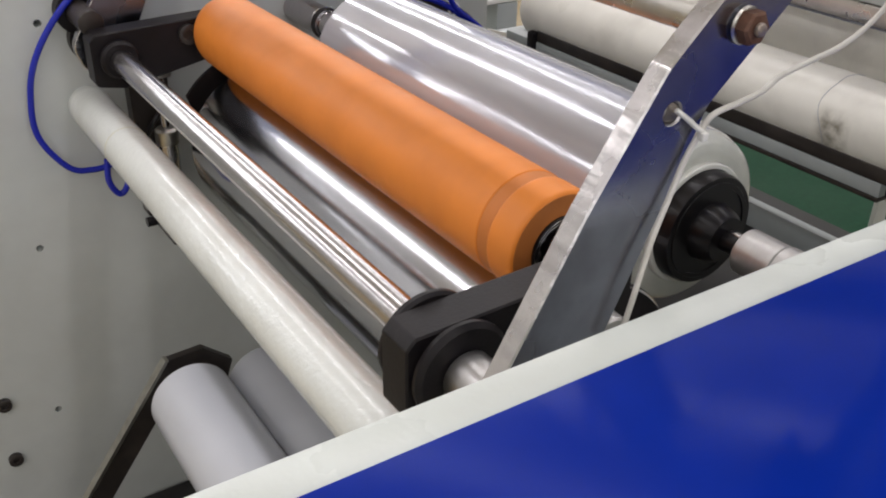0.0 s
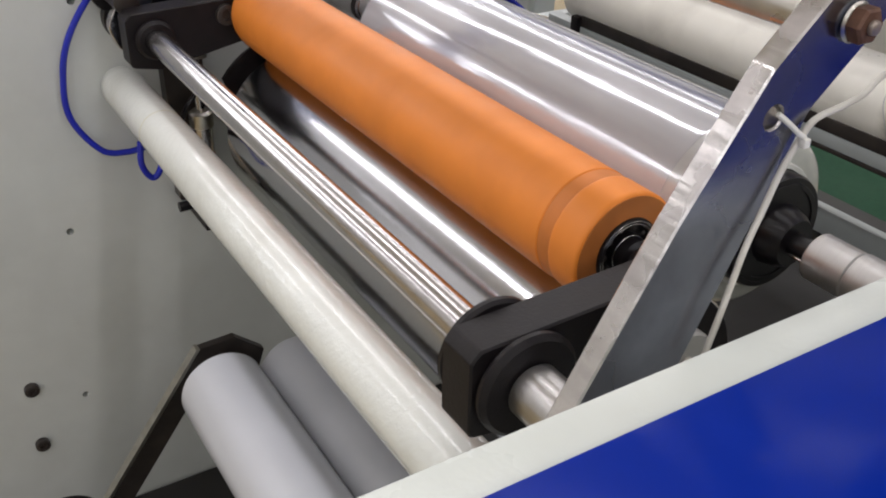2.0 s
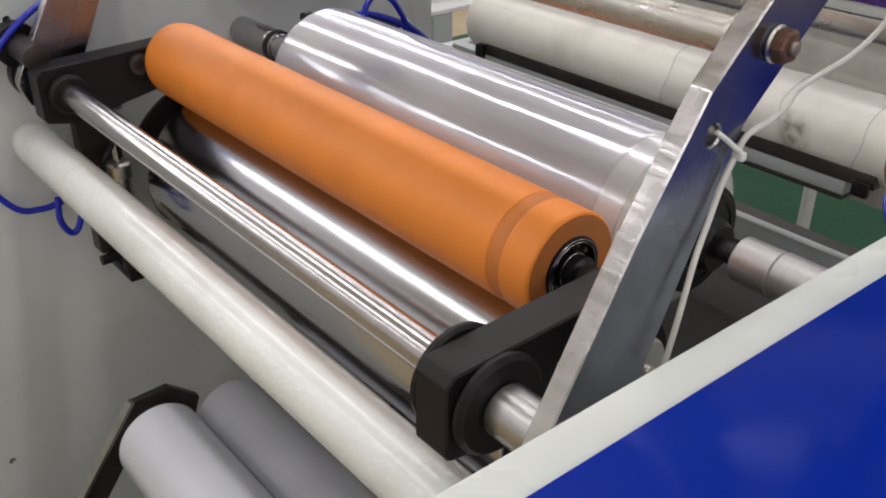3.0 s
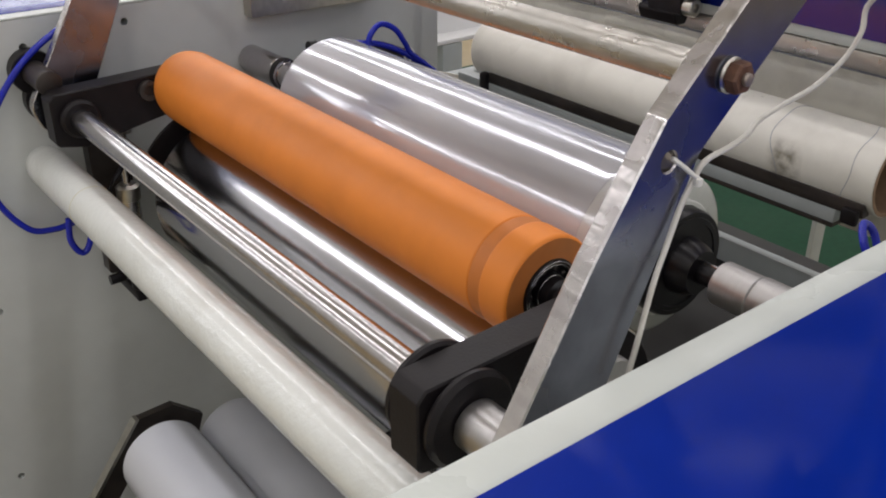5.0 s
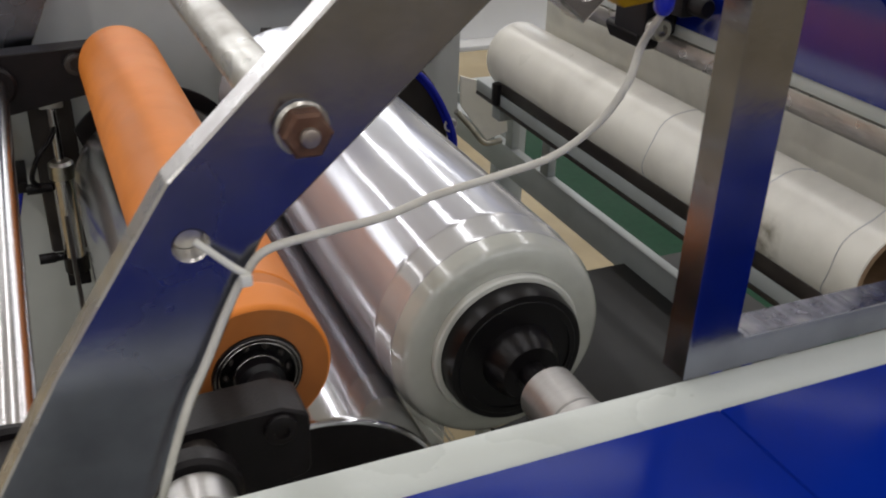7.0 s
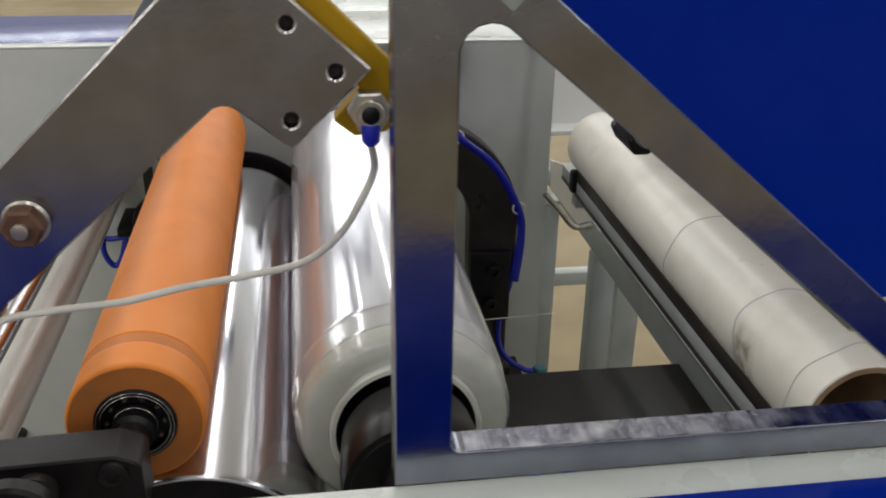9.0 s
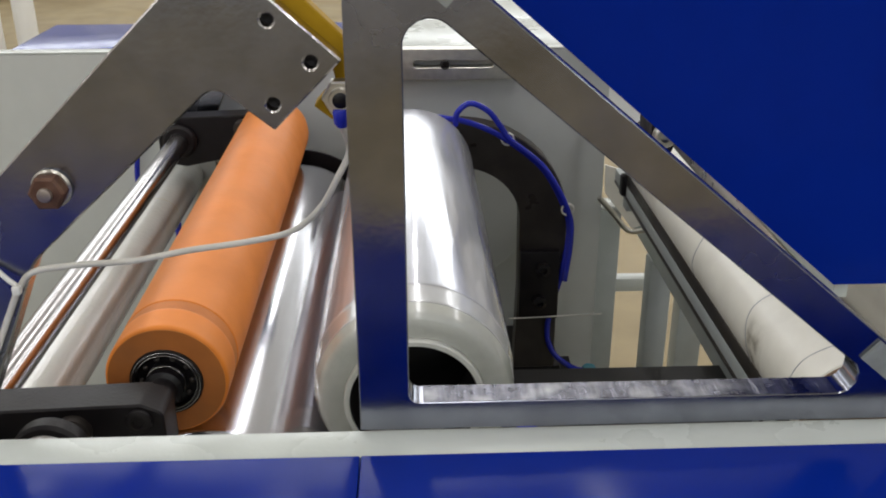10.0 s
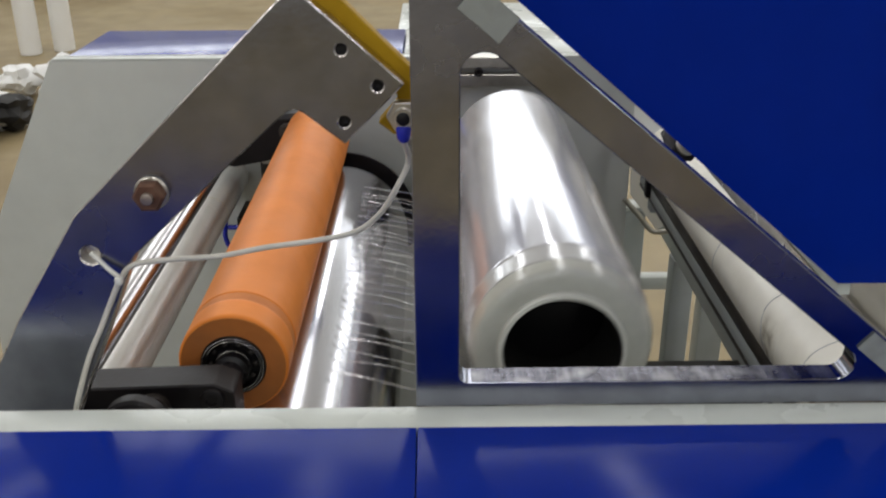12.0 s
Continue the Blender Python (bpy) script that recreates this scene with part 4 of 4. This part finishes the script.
# ---- things beyond the machine ----
aisle = tagged(part("walkway", span(1.15, 3.2, 0.6, 3.1, 0.0, 0.003), M_GREEN, smooth=0), "green painted walkway on the hall floor", "walkway", kind="structure")
stand = thing("film_roll", "white wrapped film roll standing on the hall floor", "film roll", (-2.55, 5.62, 0.0), "standing film rolls")
part("film", lathe([(0.0, 0.062), (0.004, 0.066), (0.50, 0.066), (0.504, 0.060), (0.504, 0.04), (0.49, 0.038)], 40, "z"), M_WRAP, stand)
part("core", lathe([(0.495, 0.028), (0.512, 0.038), (0.512, 0.034), (0.40, 0.030)], 32, "z"), M_BROWN, stand)
for sx, sy in ((-2.38, 5.74),):
    copy_thing(stand, pose(sx, sy, 0.0))
cab = thing("cabinet", "pale grey painted control cabinet behind the machine", "cabinet", (0.12, 1.5, 0.0))
part("body", span(-0.17, 0.18, -0.18, 0.18, 0.04, 0.93, 0.004), M_STRIP, cab)
part("top", span(-0.175, 0.185, -0.185, 0.185, 0.931, 0.945, 0.003), M_STRIP, cab)
part("plinth", span(-0.165, 0.175, -0.17, 0.17, 0.0, 0.04), M_DARK, cab)
mach = thing("machine", "blue and grey machine further down the hall", "machine", (-3.5, 8.95, 0.0))
part("body", span(-0.75, 0.02, -0.25, 0.45, 0.05, 1.2, 0.02), M_FRAME, mach)
part("front_panel", span(0.021, 0.19, -0.30, 0.45, 0.05, 1.2, 0.02), M_HOSE, mach, "glossy blue panel")
part("front_panel", span(-1.05, -0.751, -0.30, 0.45, 0.05, 1.2, 0.02), M_HOSE, mach, "glossy blue panel")
part("side_panel", span(0.191, 0.52, -0.35, 0.35, 0.05, 0.9, 0.02), M_PAINT, mach)
part("foot", span(-0.9, 0.48, -0.2, 0.3, 0.0, 0.05), M_DARK, mach)
drum = thing("cable_drum", "dark drum lying on the hall floor by the machine", "drum", (-3.42, 8.15, 0.17))
part("drum", lathe([(-0.16, 0.05), (-0.16, 0.17), (-0.14, 0.17), (-0.14, 0.12), (0.14, 0.12), (0.14, 0.17), (0.16, 0.17), (0.16, 0.05)], 32), M_DARK, drum)
part("axle", lathe(rod_profile(-0.42, 0.2, 0.025), 20), M_PAINT, drum, "pale bar through the drum")
crate = thing("pallet_block", "dark brown wooden block on the hall floor", "block", (-2.93, 8.65, 0.0))
part("beam", span(-0.09, 0.09, -0.05, 0.05, 0.0, 0.09, 0.005), M_BROWN, crate)
heap = thing("film_scrap", "crumpled heap of white and dark scrap film", "scrap", (-2.0, 4.1, 0.0))
for k in range(9):
    bm = bmesh.new()
    bmesh.ops.create_icosphere(bm, subdivisions=3, radius=rng.uniform(0.09, 0.2))
    for v in bm.verts:
        v.co *= 1 + 0.55 * noise.noise(v.co * 14 + Vector((k, 0, 0))) + 0.25 * noise.noise(v.co * 40)
        v.co.z = max(v.co.z * 0.7, -0.09)
    part("wad", bm, M_WRAP if k % 3 else M_DARK, heap, at=(rng.uniform(-0.45, 0.3), rng.uniform(-0.5, 0.5), 0.09), smooth=30)


# ---- motion ----
def turned(t, speed):
    """Angle in degrees after t seconds: steady, then slowing to a stop from 7.6 to 8.8 s."""
    if t <= 7.6:
        return speed * t
    d = min(t, 8.8) - 7.6
    return speed * (7.6 + d - d * d / 2.4)


def roll_place(t):
    keys = [(0.0, 0.026, 0.892), (11.45, 0.026, 0.892), (11.6, 0.034, 0.892), (11.7, 0.046, 0.892), (11.8, 0.063, 0.895), (11.9, 0.086, 0.908), (12.0, 0.108, 0.922)]
    for (t0, x0, z0), (t1, x1, z1) in zip(keys, keys[1:]):
        if t <= t1:
            f = (t - t0) / (t1 - t0)
            return x0 + (x1 - x0) * f, z0 + (z1 - z0) * f
    return keys[-1][1:]


def motions():
    times = [i / 10 for i in range(121)]
    walk(orange_roller, [(t, pose(ORANGE[0], 0.184, ORANGE[1], 0, turned(t, 540), 0)) for t in times])
    walk(chrome_roller, [(t, pose(CHROME[0], 0.175, CHROME[1], 0, -turned(t, 247.3), 0)) for t in times])
    walk(film_roll, [(t, pose(roll_place(t)[0], 0.216, roll_place(t)[1], 0, turned(t, 292), 0)) for t in times])
    walk(far_chuck, [(t, pose(roll_place(t)[0], 0.216, roll_place(t)[1], 0, turned(t, 292), 0)) for t in times])
    walk(chuck, [(t, pose(FILM[0], 0.216 - 0.11 * min(max((t - 8.8) / 0.5, 0), 1), FILM[1], 0, turned(t, 292), 0)) for t in times])
    walk(web, [(0, pose(-0.030, 0.24, 0.836, 0, 40, 0)), (11.36, pose(-0.030, 0.24, 0.836, 0, 40, 0)), (11.5, pose(-0.073, 0.24, 0.8875, 0, 8, 0)), (11.7, pose(-0.075, 0.24, 0.8885, 0, 2, 0)), (12.0, pose(-0.075, 0.24, 0.8890, 0, 0, 0))])


motions()
